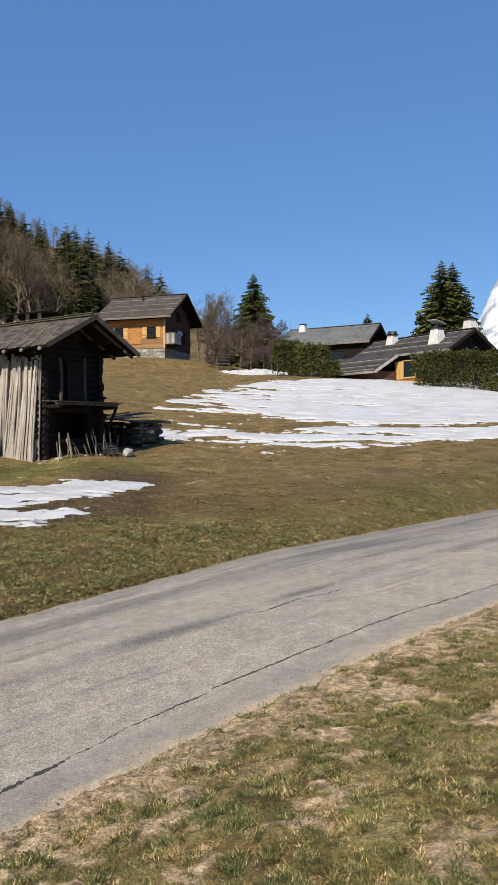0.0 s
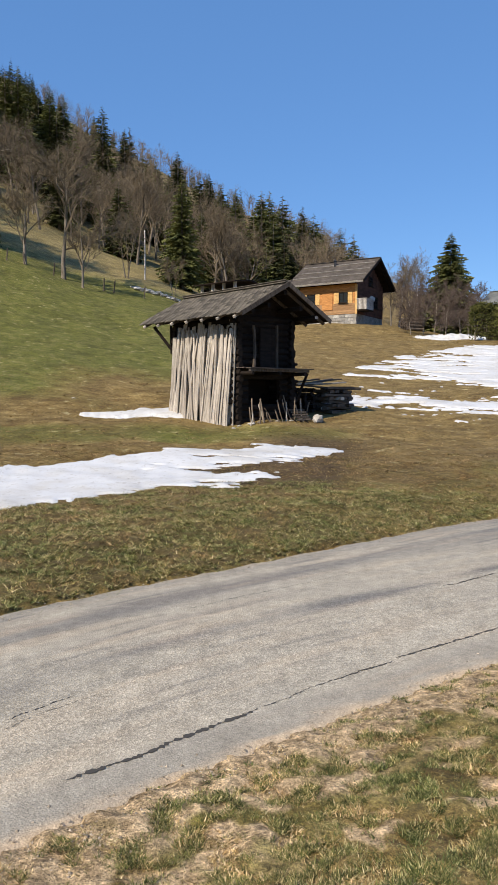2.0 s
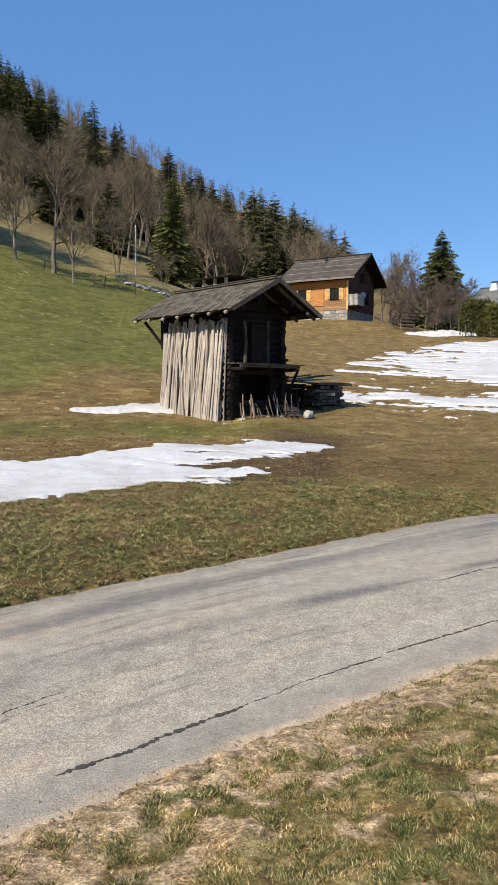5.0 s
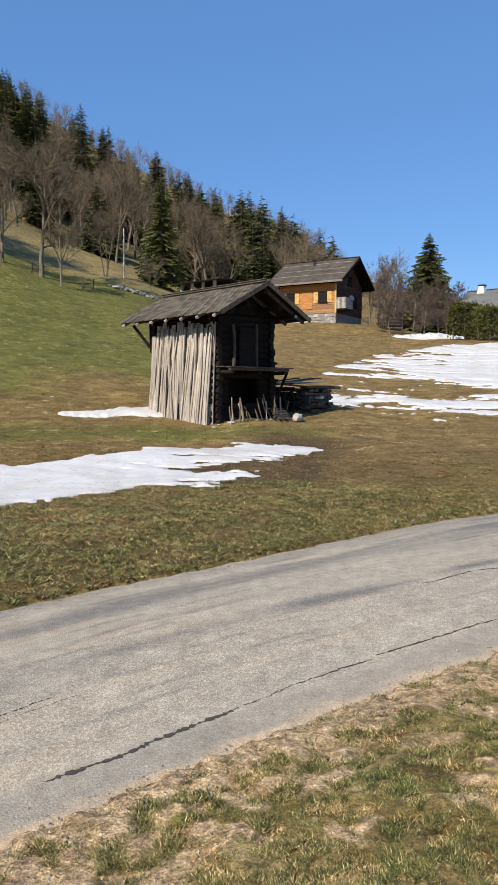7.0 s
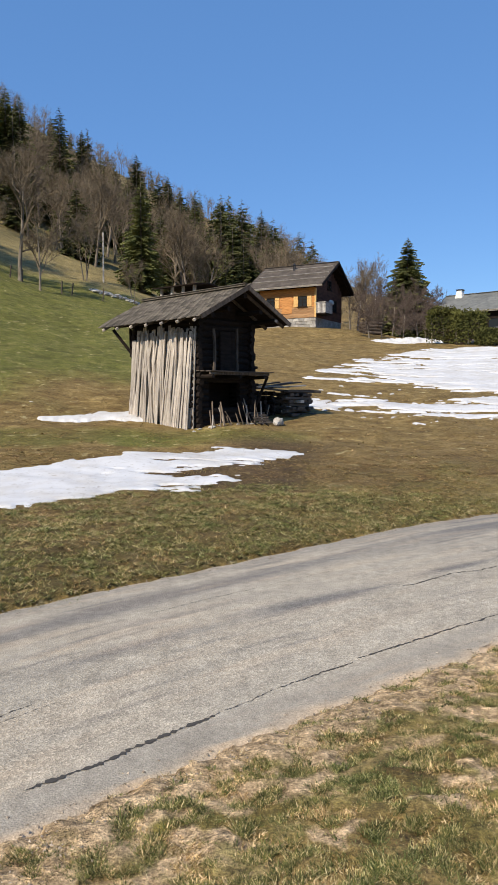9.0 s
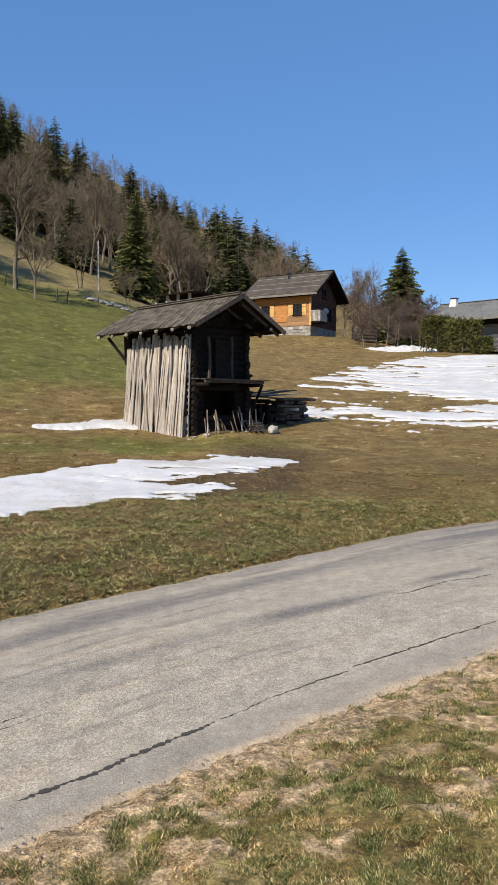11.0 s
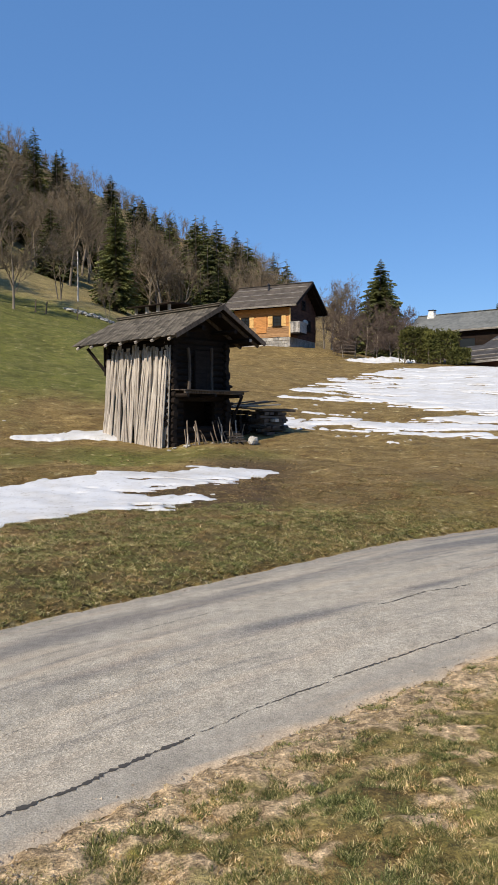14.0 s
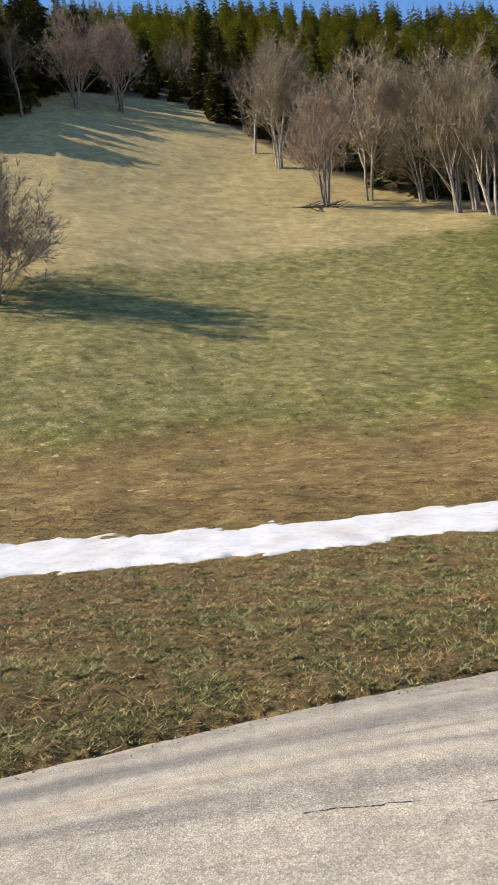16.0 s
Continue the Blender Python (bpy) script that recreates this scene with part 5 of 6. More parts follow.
# low house with dark stepped roofs and white chimneys
H_W, H_L = 5.4, 10.2
house = thing("chalet", pose(*spot(-29.2, 55), 4.85, 0, 0, 21), "low dark-roofed chalet with white chimneys behind a hedge", "house")
part("stone_base", block((H_W - 0.5, H_L - 0.4, 1.2), Matrix.Translation((H_W / 2, H_L / 2, -0.9))), M_STONE, house)
part("wall_core", block((H_W - 0.3, H_L - 0.4, 2.35), Matrix.Translation((H_W / 2, H_L / 2 + 0.1, 0.25))), M_DARKWOOD, house, "dark timber wall")
for k in range(11):
    part("cladding_board", block((0.05, H_L - 0.4, 0.2), Matrix.Translation((0.14, H_L / 2 + 0.1, 0.35 + k * 0.205))), M_DARKWOOD if k % 3 else M_LOG, house)
    part("cladding_board", block((H_W - 0.3, 0.05, 0.2), Matrix.Translation((H_W / 2, 0.26, 0.35 + k * 0.205))), M_DARKWOOD, house)
for k in range(12):
    x = 0.35 + k * (H_W - 0.7) / 11
    h = 1.5 * (1 - abs(x - H_W / 2) / (H_W / 2))
    part("gable_board", block((0.40, 0.05, max(h, 0.1)), Matrix.Translation((x, 0.27 + 0.006 * (k % 2), 2.58))), M_DARKWOOD, house)
pitched_roof(house, H_W, H_L - 0.5, 0.25, 0.35, 0.2, 2.58, 4.22, 0.12, M_ROOFDARK, (0.12, 0.42, 0.72))
# lower wing carrying the slope on
wing = part("wing", block((2.2, 7.0, 2.1), Matrix.Translation((-0.95, 8.5, -0.8))), M_REDWOOD, house, "low timber wing under the same roof slope")
a = math.degrees(math.atan2(1.64, 2.95))
wing_roof = part("wing_roof", block((3.0, 7.7, 0.12), Matrix.Translation((0, 0, -0.12))), M_DARKWOOD, house, "dark lower roof carrying on the slope")
wing_roof.matrix_basis = pose(-1.35, 8.5, 1.98, 0, -a, 0)
for k in range(8):
    bm = block((0.42, 7.7, 0.035), pose(-1.3 + k * 0.37, 0, 0.006 + gr.uniform(0, 0.01), 0, -2.2, 0))
    part("roof_course", bm, M_ROOFDARK, wing_roof)
for f in (-1.42, -0.75, 0.3):
    part("snow_guard", block((0.09, 7.5, 0.09), Matrix.Translation((f, 0, 0.04))), M_BATTEN, wing_roof, "pale pole along the roof")
part("fascia", block((0.05, 7.7, 0.16), Matrix.Translation((-1.53, 0, -0.16))), M_PALEWOOD, wing_roof)
part("bargeboard", block((3.0, 0.06, 0.22), Matrix.Translation((0, -3.88, -0.2))), M_PALEWOOD, wing_roof)
side = Matrix.Rotation(radians(-90), 4, "Z")
win = window(house, Matrix.Translation((0.10, 3.7, 0.75)) @ side, 1.3, 1.35, M_SHUTTER, None, False)
part("panel", block((0.06, 0.8, 1.5), Matrix.Translation((0.09, 4.75, 0.55))), M_SHUTTER, house, "pale wooden panel beside the window")
part("panel", block((0.06, 3.0, 0.45), Matrix.Translation((0.09, 3.9, 0.25))), M_ORANGE, house, "orange wooden panel under the eave")
chimney(house, 1.15, 1.9, 3.0, 1.35, 1.0, "cowl")
chimney(house, 1.9, 7.2, 3.4, 1.05, 0.85, "hat")
chimney(house, 3.7, 0.9, 3.6, 1.5, 0.95)

# long house with a plain grey roof behind
K_W, K_L = 5.8, 10.0
back_house = thing("chalet", pose(*spot(-23.2, 72), 7.2, 0, 0, 46), "dark timber chalet with a plain grey roof", "house")
part("wall_core", block((K_W - 0.6, K_L - 0.6, 3.9), Matrix.Translation((K_W / 2, K_L / 2, -0.9))), M_DARKWOOD, back_house)
for k in range(13):
    part("cladding_board", block((0.05, K_L - 0.6, 0.22), Matrix.Translation((0.28, K_L / 2, 0.1 + k * 0.225))), M_DARKWOOD, back_house)
pitched_roof(back_house, K_W, K_L - 0.8, 0.3, 0.4, 0.4, 2.95, 4.95, 0.14, M_ROOFGREY, (), 0.6)
window(back_house, Matrix.Translation((0.25, 3.2, 1.1)) @ side, 1.6, 1.1, M_DARKWOOD, None, False)
chimney(back_house, 2.6, 8.0, 4.6, 0.8, 0.75, "slab")

# open hut above the granary
hx, hy = spot(2.2, 70)
hut = thing("hut", pose(hx, hy, ground(hx, hy) - 0.1, 0, 0, 50) @ Matrix.Diagonal((1.15, 1.15, 1.0, 1)), "small open hut with a dark roof on pale posts", "hut")
part("base", block((3.0, 4.2, 1.15), Matrix.Translation((0, 0, -0.1))), M_STONE, hut, "low stone base")
for i in range(2):
    for j in range(4):
        part("post", block((0.2, 0.2, 1.75), Matrix.Translation((-1.3 + 2.6 * i, -1.8 + 1.2 * j, 1.05))), M_PALEWOOD, hut, "pale square post")
part("back_wall", block((2.4, 0.08, 1.4), Matrix.Translation((0, 1.9, 1.05))), M_DARKWOOD, hut)
part("rail", block((0.1, 3.6, 0.12), Matrix.Translation((-1.3, 0, 1.75))), M_POST, hut)
part("wall", block((0.1, 3.4, 1.6), Matrix.Translation((1.2, 0, 1.05))), M_DARKWOOD, hut)
for sgn in (-1, 1):
    s = part("roof_slope", block((1.88, 4.6, 0.1)), M_DARKWOOD, hut)
    s.matrix_basis = pose(sgn * 0.92, 0, 2.80, 0, 7 * sgn, 0)

# pole, posts and stones along the top of the meadow
px, py = spot(8.65, 74)
pole = thing("utility_pole", pose(px, py, ground(px, py) - 0.3), "plain pale wooden pole standing on the slope", "pole")
part("shaft", log(bmesh.new(), (0, 0, 0), (0.03, 0, 5.1), 0.085, 0.065, 10), M_PALEWOOD, pole)
for k in range(7):
    x, y = spot(19 - k * 1.7 + gr.uniform(-0.6, 0.6), 61.5 + gr.uniform(-0.6, 0.6))
    ob = new("fence_post", to_mesh("fence_post", rough_board(1.15, 0.09, 0.08, 800 + k, 0.9), M_POST))
    ob.matrix_world = pose(x, y, ground(x, y) - 0.15, gr.uniform(-8, 8), gr.uniform(-8, 8), gr.uniform(0, 90))
    tagged(ob, "grey leaning fence post at the top of the meadow", "fence post", "fence posts")
for k in range(60):
    u = k / 59
    stone(spot(9.6 - 4.6 * u + gr.uniform(-0.1, 0.1), 65.5 + 1.4 * u + gr.uniform(-0.4, 0.4)), gr.uniform(0.45, 0.85), "pale rough stone of a tumbled dry wall", "wall_stone", "tumbled stone wall")
for k in range(46):
    az = gr.uniform(14, 72)
    stone(spot(az, gr.uniform(24, 44)), gr.uniform(0.10, 0.24), "small pale stone lying in the meadow", "stone", "stones in the meadow", 0.5)
for k in range(34):
    x, y = spot(gr.uniform(28, 33), gr.uniform(69, 73)) if k < 20 else spot(gr.uniform(43.4, 46.6), gr.uniform(69.6, 71.4))
    ob = new("fallen_branch", to_mesh("fallen_branch", log(bmesh.new(), (-1.2, 0, 0), (1.2, gr.uniform(-0.3, 0.3), gr.uniform(0, 0.5)), 0.09, 0.04, 6), M_BARK))
    ob.matrix_world = pose(x, y, ground(x, y) + 0.1, 0, 0, gr.uniform(0, 180))
    tagged(ob, "grey fallen branch lying at the wood's edge", "branch", "fallen branches")


# ---- hedges and garden trees ----
def leaf_mass(name, m, size, count, leaf, seed, mat, label, category="hedge"):
    """A clipped or rounded evergreen: small leaf sprays over an uneven body, on short stems."""
    g = random.Random(seed)
    ob = thing(name, m, label, category)
    leaves, stems = Soup(), Soup()
    for k in range(max(3, int(size[0] * 1.2))):
        x = (k + 0.5) / max(3, int(size[0] * 1.2)) * size[0] - size[0] / 2
        stems.tube([Vector((x, 0, -0.3)), Vector((x + g.uniform(-0.2, 0.2), g.uniform(-0.2, 0.2), size[2] * 0.8))], [0.06, 0.02], 5)
    for _ in range(count):
        u, v = g.uniform(-1, 1), g.uniform(-1, 1)
        w = g.random() ** 0.7
        k = 1 - 0.35 * g.random() ** 3
        n = 1 + 0.22 * noise.noise(Vector((u * size[0] * 0.8, v * 2 + seed, w * size[2] * 0.8)))
        x = u * size[0] / 2 * n
        body = math.sqrt(max(0.0, 1 - 0.75 * w * w - 0.35 * abs(u) ** 6))
        y = (1 if v > 0 else -1) * size[1] / 2 * body * k * n
        if g.random() < 0.35:
            y *= g.random()
            z = size[2] * n * (0.9 + 0.12 * g.random()) * (1 - 0.5 * abs(u) ** 5)
        else:
            z = size[2] * w * n
        p = Vector((x, y, z))
        d = Vector((g.gauss(0, 1), g.gauss(0, 1), g.gauss(0.5, 0.8))).normalized() * leaf
        s = Vector((g.gauss(0, 1), g.gauss(0, 1), g.gauss(0, 1))).normalized() * leaf * 0.5
        leaves.tri(p - s, p + s, p + d)
    part("stems", stems.mesh("stems", M_BARK), None, ob)
    part("leaves", leaves.mesh("leaves", mat), None, ob)
    return ob


for az, r, sx, sy, h, turn, seed, lab in (
        (-29.7, 52.3, 5.4, 1.7, 2.35, -24, 1, "dense green evergreen hedge before a chalet"),
        (-34.2, 53.0, 5.2, 1.8, 2.6, -28, 2, "dense green evergreen hedge before a chalet"),
        (-38.0, 52, 5.2, 1.8, 2.4, -33, 6, "dense green evergreen hedge before a chalet"),
        (-17.2, 60, 2.6, 2.0, 2.6, -10, 3, "rounded dark evergreen bush at the snow's edge"),
        (-19.0, 59, 2.6, 2.0, 2.4, -14, 4, "rounded dark evergreen bush at the snow's edge"),
        (-20.3, 58, 1.6, 1.4, 1.2, -14, 5, "low dark evergreen bush at the snow's edge")):
    x, y = spot(az, r)
    leaf_mass("hedge" if sx > 3 else "bush", pose(x, y, ground(x, y), 0, 0, turn), (sx, sy, h), int(5200 * sx / 4), 0.17, seed, M_HEDGE, lab, "hedge" if sx > 3 else "bush")

for az, r, h, kind, spin, lab in (
        (-11.7, 66, 3.9, 0, 10, "gnarled bare fruit tree beside the chalet"), (-12.6, 67, 4.0, 1, 80, "gnarled bare fruit tree in the garden"),
        (-14.2, 65, 4.2, 0, 150, "bare fruit tree beside a snow bank"), (-15.3, 66, 4.4, 1, 220, "bare fruit tree beside a snow bank"),
        (-16.4, 68, 4.6, 0, 300, "bare fruit tree beside a snow bank"), (-11.8, 72, 4.6, 1, 40, "bare fruit tree in the garden"),
        (-13.4, 74, 5.4, 0, 190, "bare fruit tree in the garden"), (-15.9, 76, 6.2, 1, 250, "bare tree in the garden")):
    tree(GARDEN[kind], az, r, h / 7.4, spin, "fruit_tree", lab, "bare garden trees")
tree(BARES[0], -10.2, 94, 0.64, 30, "bare_tree", "large rounded bare tree behind the chalet")
tree(BARES[3], -9.2, 98, 0.40, 130, "bare_tree", "large rounded bare tree behind the chalet")
tree(BIRCHES[0], -10.8, 78, 0.55, 60, "birch_tree", "slender white birch beside the chalet")
tree(BIRCHES[2], -12.0, 80, 0.55, 160, "birch_tree", "slender white birch beside the chalet")
for k, (az, r, s) in enumerate(((-16.8, 80, 0.58), (-17.8, 82, 0.52), (-13.0, 80, 0.6), (-15.2, 79, 0.6), (-14.0, 77, 0.55), (-11.6, 76, 0.55), (-12.4, 83, 0.6), (-16.1, 77, 0.5), (-18.6, 100, 0.45), (-19.6, 104, 0.4), (-22, 108, 0.4))):
    tree(GARDEN[k % 2], az, r, s * 1.3, 50 * k, "bare_tree", "bare reddish-brown tree behind the garden", "bare garden trees")
lp = thing("log_stack", pose(*spot(-12.0, 70), ground(*spot(-12.0, 70)), 0, 0, 20), "stack of brown logs in the garden", "wood pile")
for i in range(4):
    for j in range(4):
        part("split_log", log(bmesh.new(), (-0.9, i * 0.35, 0.16 + j * 0.3), (0.9, i * 0.35, 0.16 + j * 0.3), 0.15, None, 8), M_POST, lp)

# ---- cracks in the lane ----
crack(((-0.94, 3.45), (-0.44, 3.88), (0.0, 4.30)), 0.030, 1)
crack(((0.0, 4.30), (0.47, 4.72), (0.75, 4.95)), 0.008, 2)
crack(((0.62, 4.82), (0.94, 5.12)), 0.016, 3)
crack(((1.0, 5.16), (1.92, 5.80), (3.15, 6.65), (4.96, 7.69), (8.0, 9.3)), 0.018, 4)
crack(((1.81, 7.07), (2.43, 7.51), (3.10, 7.90)), 0.016, 5)
crack(((-2.33, 2.87), (-1.94, 3.34), (-1.42, 3.98), (-0.97, 4.46)), 0.0035, 6)
crack(((-1.53, 2.63), (-1.32, 2.84), (-1.13, 3.06)), 0.012, 7)
crack(((-1.45, 4.05), (-1.28, 4.24), (-1.12, 4.42)), 0.008, 8)
crack(((-3.4, 3.2), (-2.9, 4.0), (-2.3, 4.9), (-1.2, 6.0)), 0.003, 9)
crack(((-2.9, 2.2), (-2.5, 2.75)), 0.008, 10)
crack(((-0.6, 6.3), (0.5, 7.2), (1.3, 7.8)), 0.005, 11)
crack(((3.4, 8.6), (5.2, 9.7), (7.5, 11.0)), 0.007, 12)


# ---- grass ----
def triangles(name, pts, mat):
    """A mesh of loose triangles from an array n x 3 x 3."""
    n = len(pts)
    me = bpy.data.meshes.new(name)
    me.vertices.add(n * 3)
    me.vertices.foreach_set("co", pts.astype(np.float32).ravel())
    me.loops.add(n * 3)
    me.loops.foreach_set("vertex_index", np.arange(n * 3, dtype=np.int32))
    me.polygons.add(n)
    me.polygons.foreach_set("loop_start", np.arange(0, n * 3, 3, dtype=np.int32))
    me.polygons.foreach_set("loop_total", np.full(n, 3, dtype=np.int32))
    me.materials.append(mat)
    me.update(calc_edges=True)
    return me


M_BLADE = {}
for nm, stops in (("green_blade", [(0.0, (0.075, 0.086, 0.017)), (0.5, (0.170, 0.170, 0.048)), (0.8, (0.31, 0.265, 0.105)), (1.0, (0.54, 0.45, 0.24))]),
                  ("verge_blade", [(0.0, (0.045, 0.052, 0.014)), (0.45, (0.116, 0.126, 0.036)), (0.75, (0.23, 0.205, 0.085)), (1.0, (0.56, 0.46, 0.26))]),
                  ("bank_blade", [(0.0, (0.048, 0.056, 0.013)), (0.40, (0.150, 0.156, 0.044)), (0.75, (0.30, 0.272, 0.110)), (1.0, (0.62, 0.53, 0.32))]),
                  ("straw_blade", [(0.0, (0.15, 0.095, 0.036)), (0.5, (0.33, 0.235, 0.105)), (0.85, (0.52, 0.40, 0.21)), (1.0, (0.68, 0.57, 0.36))]),
                  ("dry_blade", [(0.0, (0.110, 0.062, 0.018)), (0.5, (0.235, 0.160, 0.066)), (0.88, (0.38, 0.285, 0.135)), (1.0, (0.55, 0.44, 0.25))])):
    m = material(nm, (0.2, 0.2, 0.05), 0.8)
    src = m.node_tree.nodes.new("ShaderNodeNewGeometry").outputs["Random Per Island"]
    clump = ramp(m, place_noise(m, 13.0, 3, (1, 1, 1), 0.6, True), [(0.36, (0.48, 0.52, 0.42)), (0.5, (0.95, 0.95, 0.95)), (0.64, (1.34, 1.32, 1.28))])
    patch = ramp(m, place_noise(m, 2.3, 4, (1, 1, 1), 0.6, True), [(0.36, (0.72, 0.82, 0.70)), (0.64, (1.28, 1.15, 1.15))])
    base(m, blend(m, 1.0, blend(m, 1.0, ramp(m, src, stops), clump, "MULTIPLY"), patch, "MULTIPLY"))
    M_BLADE[nm] = m


def grass(name, label, count, az, r, seed, size, width, mat, want, thin=0.0, flat=1.0):
    """Short bent blades strewn over part of the meadow; want(x, y) is how likely one grows."""
    g = np.random.RandomState(seed)
    a = np.radians(g.uniform(az[0], az[1], count))
    rr = np.sqrt(g.uniform(r[0]**2, r[1]**2, count))
    x, y = -rr * np.sin(a), rr * np.cos(a)
    if thin:
        rr = r[0] + (r[1] - r[0]) * g.rand(count) ** thin
        x, y = -rr * np.sin(a), rr * np.cos(a)
    ok = g.rand(count) < want(x, y)
    x, y = x[ok], y[ok]
    n = len(x)
    z = land(x, y) - 0.004
    t = g.uniform(0, 6.283, n)
    h = size * g.uniform(0.4, 1.3, n)
    lie = flat * g.uniform(0.3, 1.6, n) * h
    w = width * g.uniform(0.6, 1.3, n)
    t2 = t + g.normal(0, 0.6, n) + 1.57
    root = np.stack([x, y, z], 1)
    across = np.stack([np.cos(t2) * w, np.sin(t2) * w, np.zeros(n)], 1)
    tip = root + np.stack([np.cos(t) * lie, np.sin(t) * lie, h], 1)
    ob = new(name, triangles(name, np.stack([root - across, root + across, tip], 1), mat))
    return tagged(ob, label, "grass", kind="stuff")


def tufts(name, label, count, az, r, seed, blades, size, spread, width, mat, want, flat=1.0, thin=1.0):
    """Matted clumps: blades fanning out of many small hearts; want(x, y) is how likely a clump grows."""
    g = np.random.RandomState(seed)
    a = np.radians(g.uniform(az[0], az[1], count))
    rr = r[0] + (r[1] - r[0]) * g.rand(count) ** thin
    x, y = -rr * np.sin(a), rr * np.cos(a)
    ok = g.rand(count) < want(x, y)
    x, y = np.repeat(x[ok], blades), np.repeat(y[ok], blades)
    big = np.repeat(g.uniform(0.5, 1.4, ok.sum()), blades)
    comb = np.repeat(g.uniform(0, 6.283, ok.sum()), blades)
    n = len(x)
    t = comb + g.normal(0, 1.1, n)
    far_out = spread * big * np.abs(g.normal(0, 0.6, n))
    x, y = x + np.cos(t) * far_out, y + np.sin(t) * far_out
    h = size * big * g.uniform(0.35, 1.15, n)
    lie = flat * h * g.uniform(0.3, 1.5, n)
    w = width * g.uniform(0.6, 1.3, n)
    t2 = t + 1.57 + g.normal(0, 0.5, n)
    root = np.stack([x, y, land(x, y) - 0.004], 1)
    across = np.stack([np.cos(t2) * w, np.sin(t2) * w, np.zeros(n)], 1)
    tip = root + np.stack([np.cos(t) * lie, np.sin(t) * lie, h], 1)
    ob = new(name, triangles(name, np.stack([root - across, root + across, tip], 1), mat))
    return tagged(ob, label, "grass", kind="stuff")


def on_verge(x, y):
    n = beyond(x, y, NEAR_LINE)
    return smooth(-0.06, -0.50, n + 0.22 * waves(x, y, 0.7, 91) + 0.10 * waves(x, y, 0.22, 90))


def green_verge(x, y):
    clumps = smooth(-0.6, 0.5, waves(x, y, 0.16, 97) + 0.5 * waves(x, y, 0.4, 98))
    return on_verge(x, y) * clumps * np.clip(0.95 + 0.45 * waves(x, y, 0.8, 92) - 1.1 * smooth(0.35, 0.85, waves(x, y, 0.75, 31) + 0.35 * waves(x, y, 0.25, 32)), 0.03, 1)


def dry_verge(x, y):
    return smooth(0.04, -0.45, beyond(x, y, NEAR_LINE) + 0.12 * waves(x, y, 0.5, 93)) * np.clip(0.6 - 0.5 * waves(x, y, 0.8, 92) - 0.5 * smooth(0.35, 0.85, waves(x, y, 0.75, 31) + 0.35 * waves(x, y, 0.25, 32)), 0.08, 1)


def past_lane(x, y):
    return smooth(-0.28, -0.02, beyond(x, y, FAR_LINE) + 0.10 * waves(x, y, 0.6, 94))


def off_snow(x, y):
    az, r = np.degrees(np.arctan2(-x, y)), np.hypot(x, y)
    return (snow_strip(az, r, x, y) < 0.02) * past_lane(x, y)


grass("verge_grass", "short green grass on the near verge", 900000, (-44, 34), (1.6, 11), 1, 0.017, 0.0026, M_BLADE["verge_blade"], green_verge, 1.3)
grass("verge_grass_dry", "dry straw-coloured grass on the near verge", 300000, (-44, 34), (1.6, 11), 2, 0.011, 0.0028, M_BLADE["straw_blade"], dry_verge, 1.4, 1.6)
tufts("verge_tufts", "matted green grass clumps on the near verge", 250000, (-44, 34), (1.6, 11), 6, 8, 0.019, 0.022, 0.0034, M_BLADE["verge_blade"], green_verge, 1.2, 1.2)
tufts("verge_tufts_dry", "flattened straw-coloured grass clumps on the near verge", 40000, (-44, 34), (1.6, 11), 7, 8, 0.012, 0.035, 0.0034, M_BLADE["straw_blade"], dry_verge, 2.2, 1.2)
grass("bank_grass", "rough green grass beyond the lane", 240000, (-38, 80), (4.6, 13.5), 3, 0.027, 0.0045, M_BLADE["bank_blade"],
      lambda x, y: off_snow(x, y) * np.clip(0.60 + 0.5 * waves(x, y, 1.3, 95) - 0.12 * np.maximum(beyond(x, y, FAR_LINE) - 1.8, 0), 0.03, 1), 0.0, 2.0)
grass("bank_grass_dry", "brown dead grass beyond the lane", 220000, (-38, 80), (4.6, 17), 4, 0.022, 0.0055, M_BLADE["dry_blade"],
      lambda x, y: off_snow(x, y) * np.clip(0.65 - 0.4 * waves(x, y, 1.3, 95), 0.1, 1), 0.0, 2.4)
tufts("bank_tufts", "matted olive grass clumps on the bank beyond the lane", 62000, (-38, 80), (4.6, 13), 8, 10, 0.036, 0.05, 0.0054, M_BLADE["bank_blade"],
      lambda x, y: off_snow(x, y) * np.clip(0.62 + 0.5 * waves(x, y, 1.3, 95) - 0.38 * smooth(34, 58, np.degrees(np.arctan2(-x, y))) - 0.13 * np.maximum(beyond(x, y, FAR_LINE) - 2.2, 0), 0.02, 1), 2.2)
tufts("bank_tufts_dry", "flattened brown grass clumps on the bank beyond the lane", 26000, (-38, 80), (4.6, 16), 9, 10, 0.030, 0.08, 0.006, M_BLADE["dry_blade"],
      lambda x, y: off_snow(x, y) * np.clip(0.5 - 0.5 * waves(x, y, 1.3, 95) + 0.35 * smooth(34, 58, np.degrees(np.arctan2(-x, y))) + 0.06 * np.maximum(beyond(x, y, FAR_LINE) - 2.0, 0), 0.05, 1), 3.0)
tufts("meadow_tufts", "low brown grass clumps on the meadow", 15000, (-38, 78), (15, 32), 5, 8, 0.030, 0.12, 0.012, M_BLADE["dry_blade"],
      lambda x, y: 0.8 * np.clip(0.5 + 0.6 * waves(x, y, 2.5, 96), 0.05, 1) * (snow_strip(np.degrees(np.arctan2(-x, y)), np.hypot(x, y), x, y) < 0.02), 3.0)


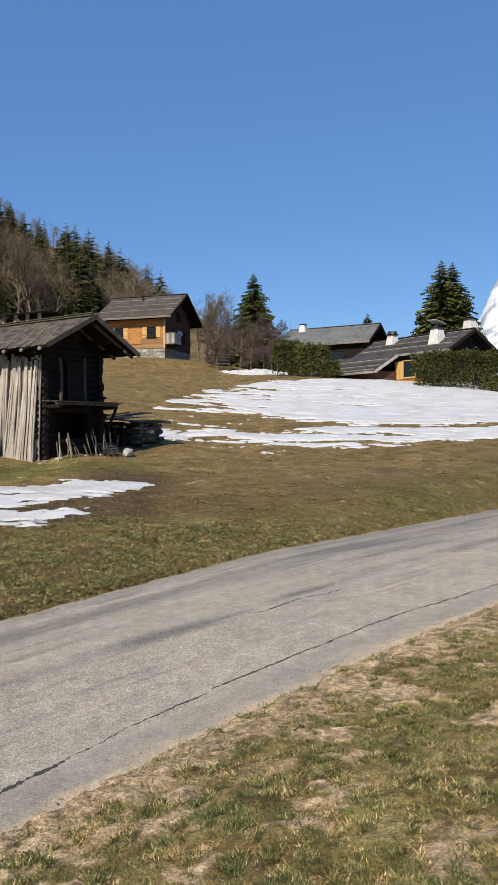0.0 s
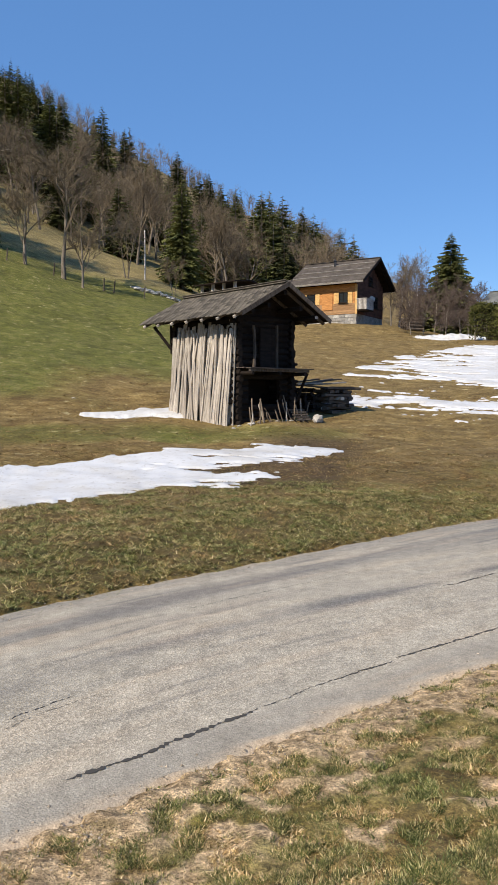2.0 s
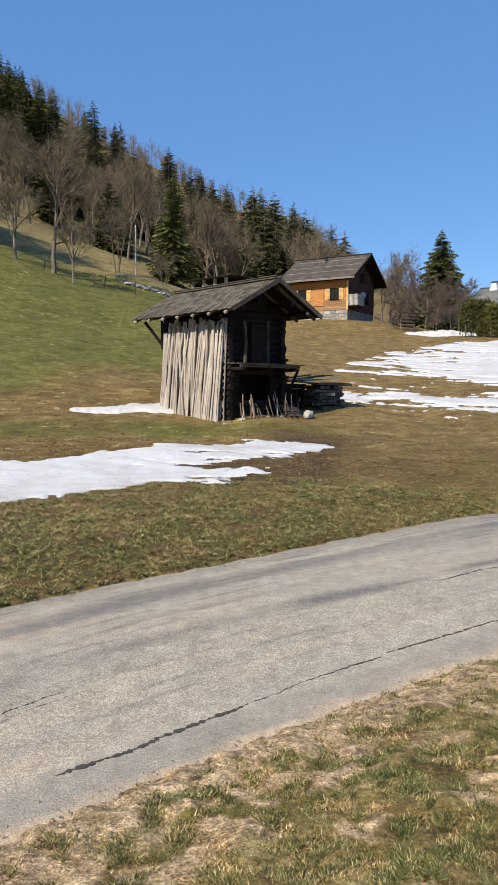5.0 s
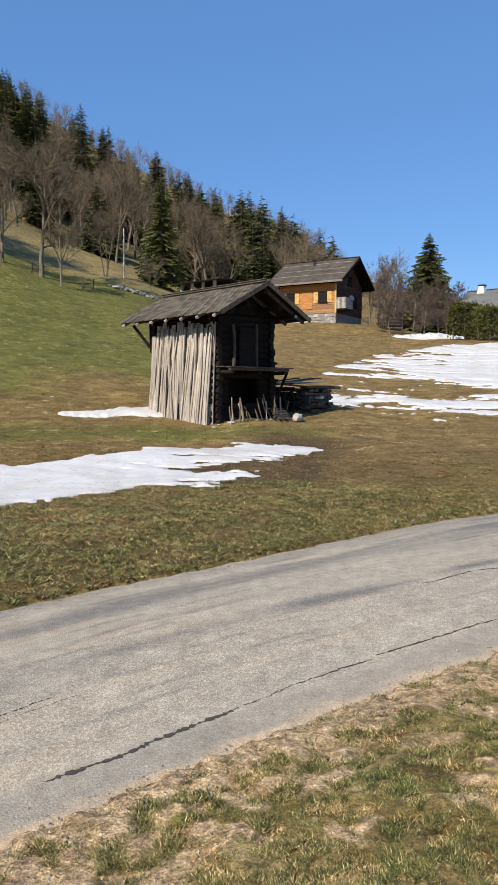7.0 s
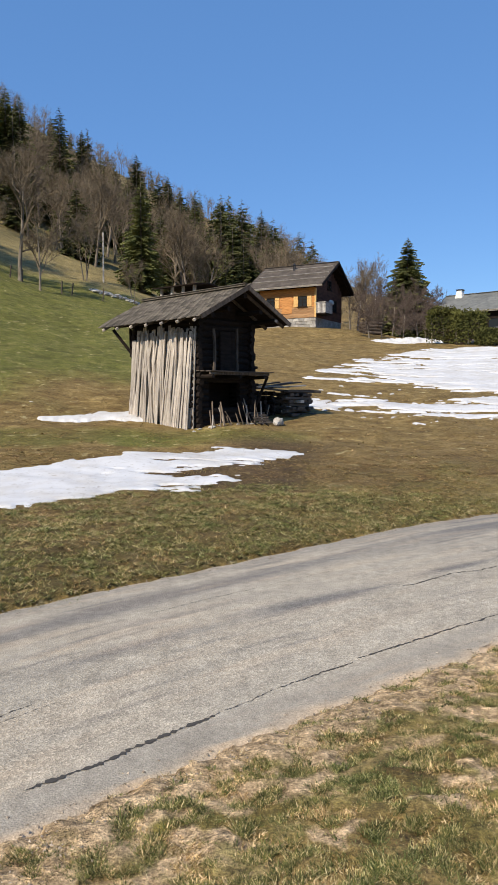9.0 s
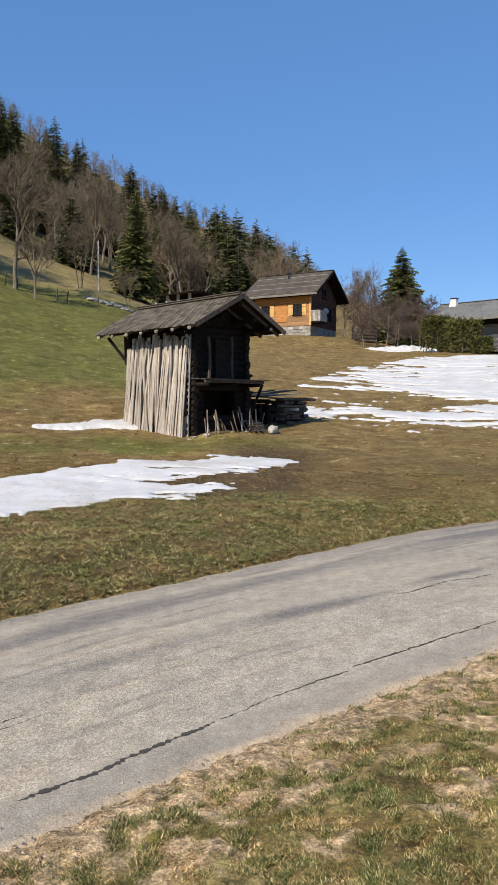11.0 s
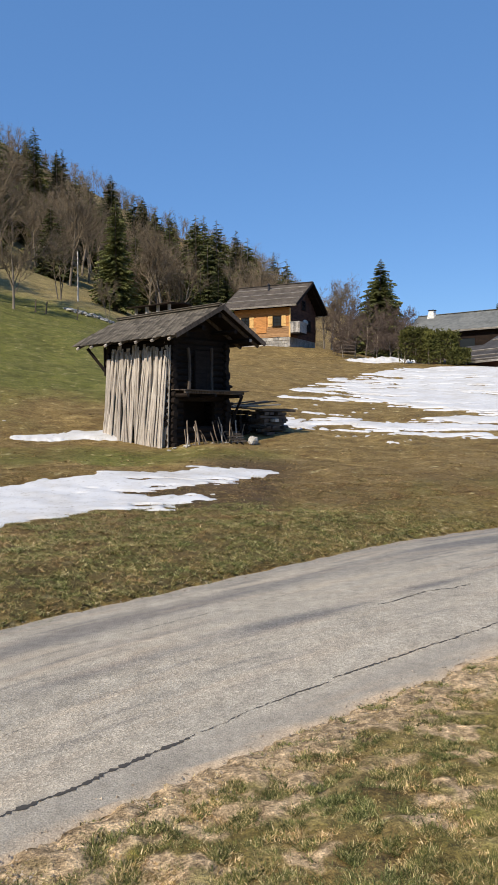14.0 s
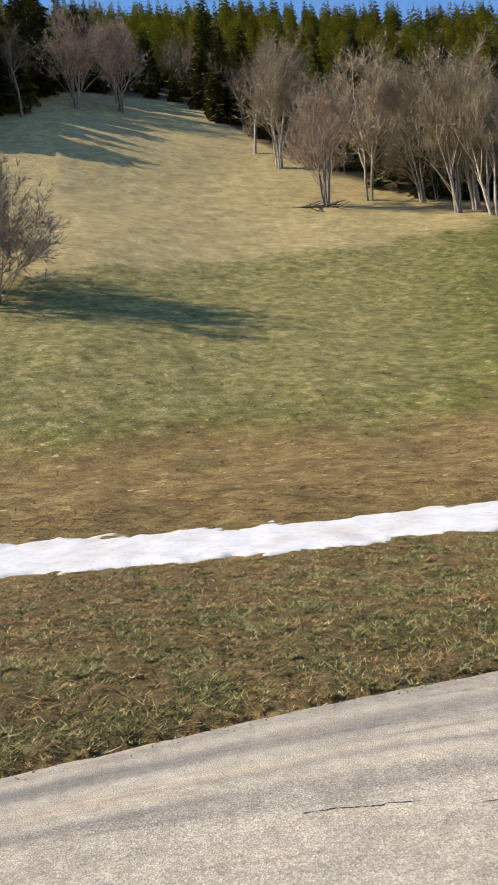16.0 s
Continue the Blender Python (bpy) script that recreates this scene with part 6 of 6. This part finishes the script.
def gravel(name, label, count, line, low, high, seed, size):
    """Loose small stones strewn along an edge of the lane."""
    g = np.random.RandomState(seed)
    k = g.randint(0, len(line) - 1, count)
    tang = np.gradient(line, axis=0)[k]
    tang /= np.hypot(*tang.T)[:, None] + 1e-9
    off = low + (high - low) * 0.5 * (g.rand(count) + g.rand(count))
    x = line[k, 0] + tang[:, 0] * g.uniform(-0.13, 0.13, count) - tang[:, 1] * off
    y = line[k, 1] + tang[:, 1] * g.uniform(-0.13, 0.13, count) + tang[:, 0] * off
    ok = np.hypot(x, y) < 13
    x, y = x[ok], y[ok]
    n = len(x)
    d = size * g.uniform(0.4, 1.5, n) ** 1.5
    z = np.maximum(land(x, y), 0.004) + d * 0.15
    corner = np.array([(1, 0, 0), (-0.4, 0.9, 0), (-0.5, -0.8, 0), (0.1, 0.1, 0.75), (0, 0, -0.5)])
    turn = g.uniform(0, 6.283, n)
    v = corner[None] * d[:, None, None] * g.uniform(0.6, 1.3, (n, 5, 3))
    vx = v[..., 0] * np.cos(turn)[:, None] - v[..., 1] * np.sin(turn)[:, None] + x[:, None]
    vy = v[..., 0] * np.sin(turn)[:, None] + v[..., 1] * np.cos(turn)[:, None] + y[:, None]
    pts = np.stack([vx, vy, v[..., 2] + z[:, None]], -1).reshape(-1, 3)
    tri = np.array([(0, 1, 3), (1, 2, 3), (2, 0, 3), (1, 0, 4), (2, 1, 4), (0, 2, 4)])
    faces = (np.arange(n)[:, None, None] * 5 + tri[None]).reshape(-1, 3)
    return tagged(new(name, mesh_of(name, pts.tolist(), faces.tolist(), M_PEBBLE)), label, "gravel", kind="stuff")


M_PEBBLE = varied("pale_pebble", (0.16, 0.13, 0.10), (0.52, 0.43, 0.33), 30.0, 0.9, (1, 1, 1), 0, 0.45, 1.35, True)
gravel("edge_gravel", "loose small stones along the dusty near edge of the lane", 14000, NEAR_LINE, -0.42, 0.20, 1, 0.0065)
gravel("far_edge_gravel", "loose small stones along the far edge of the lane", 4000, FAR_LINE, -0.25, 0.12, 2, 0.007)
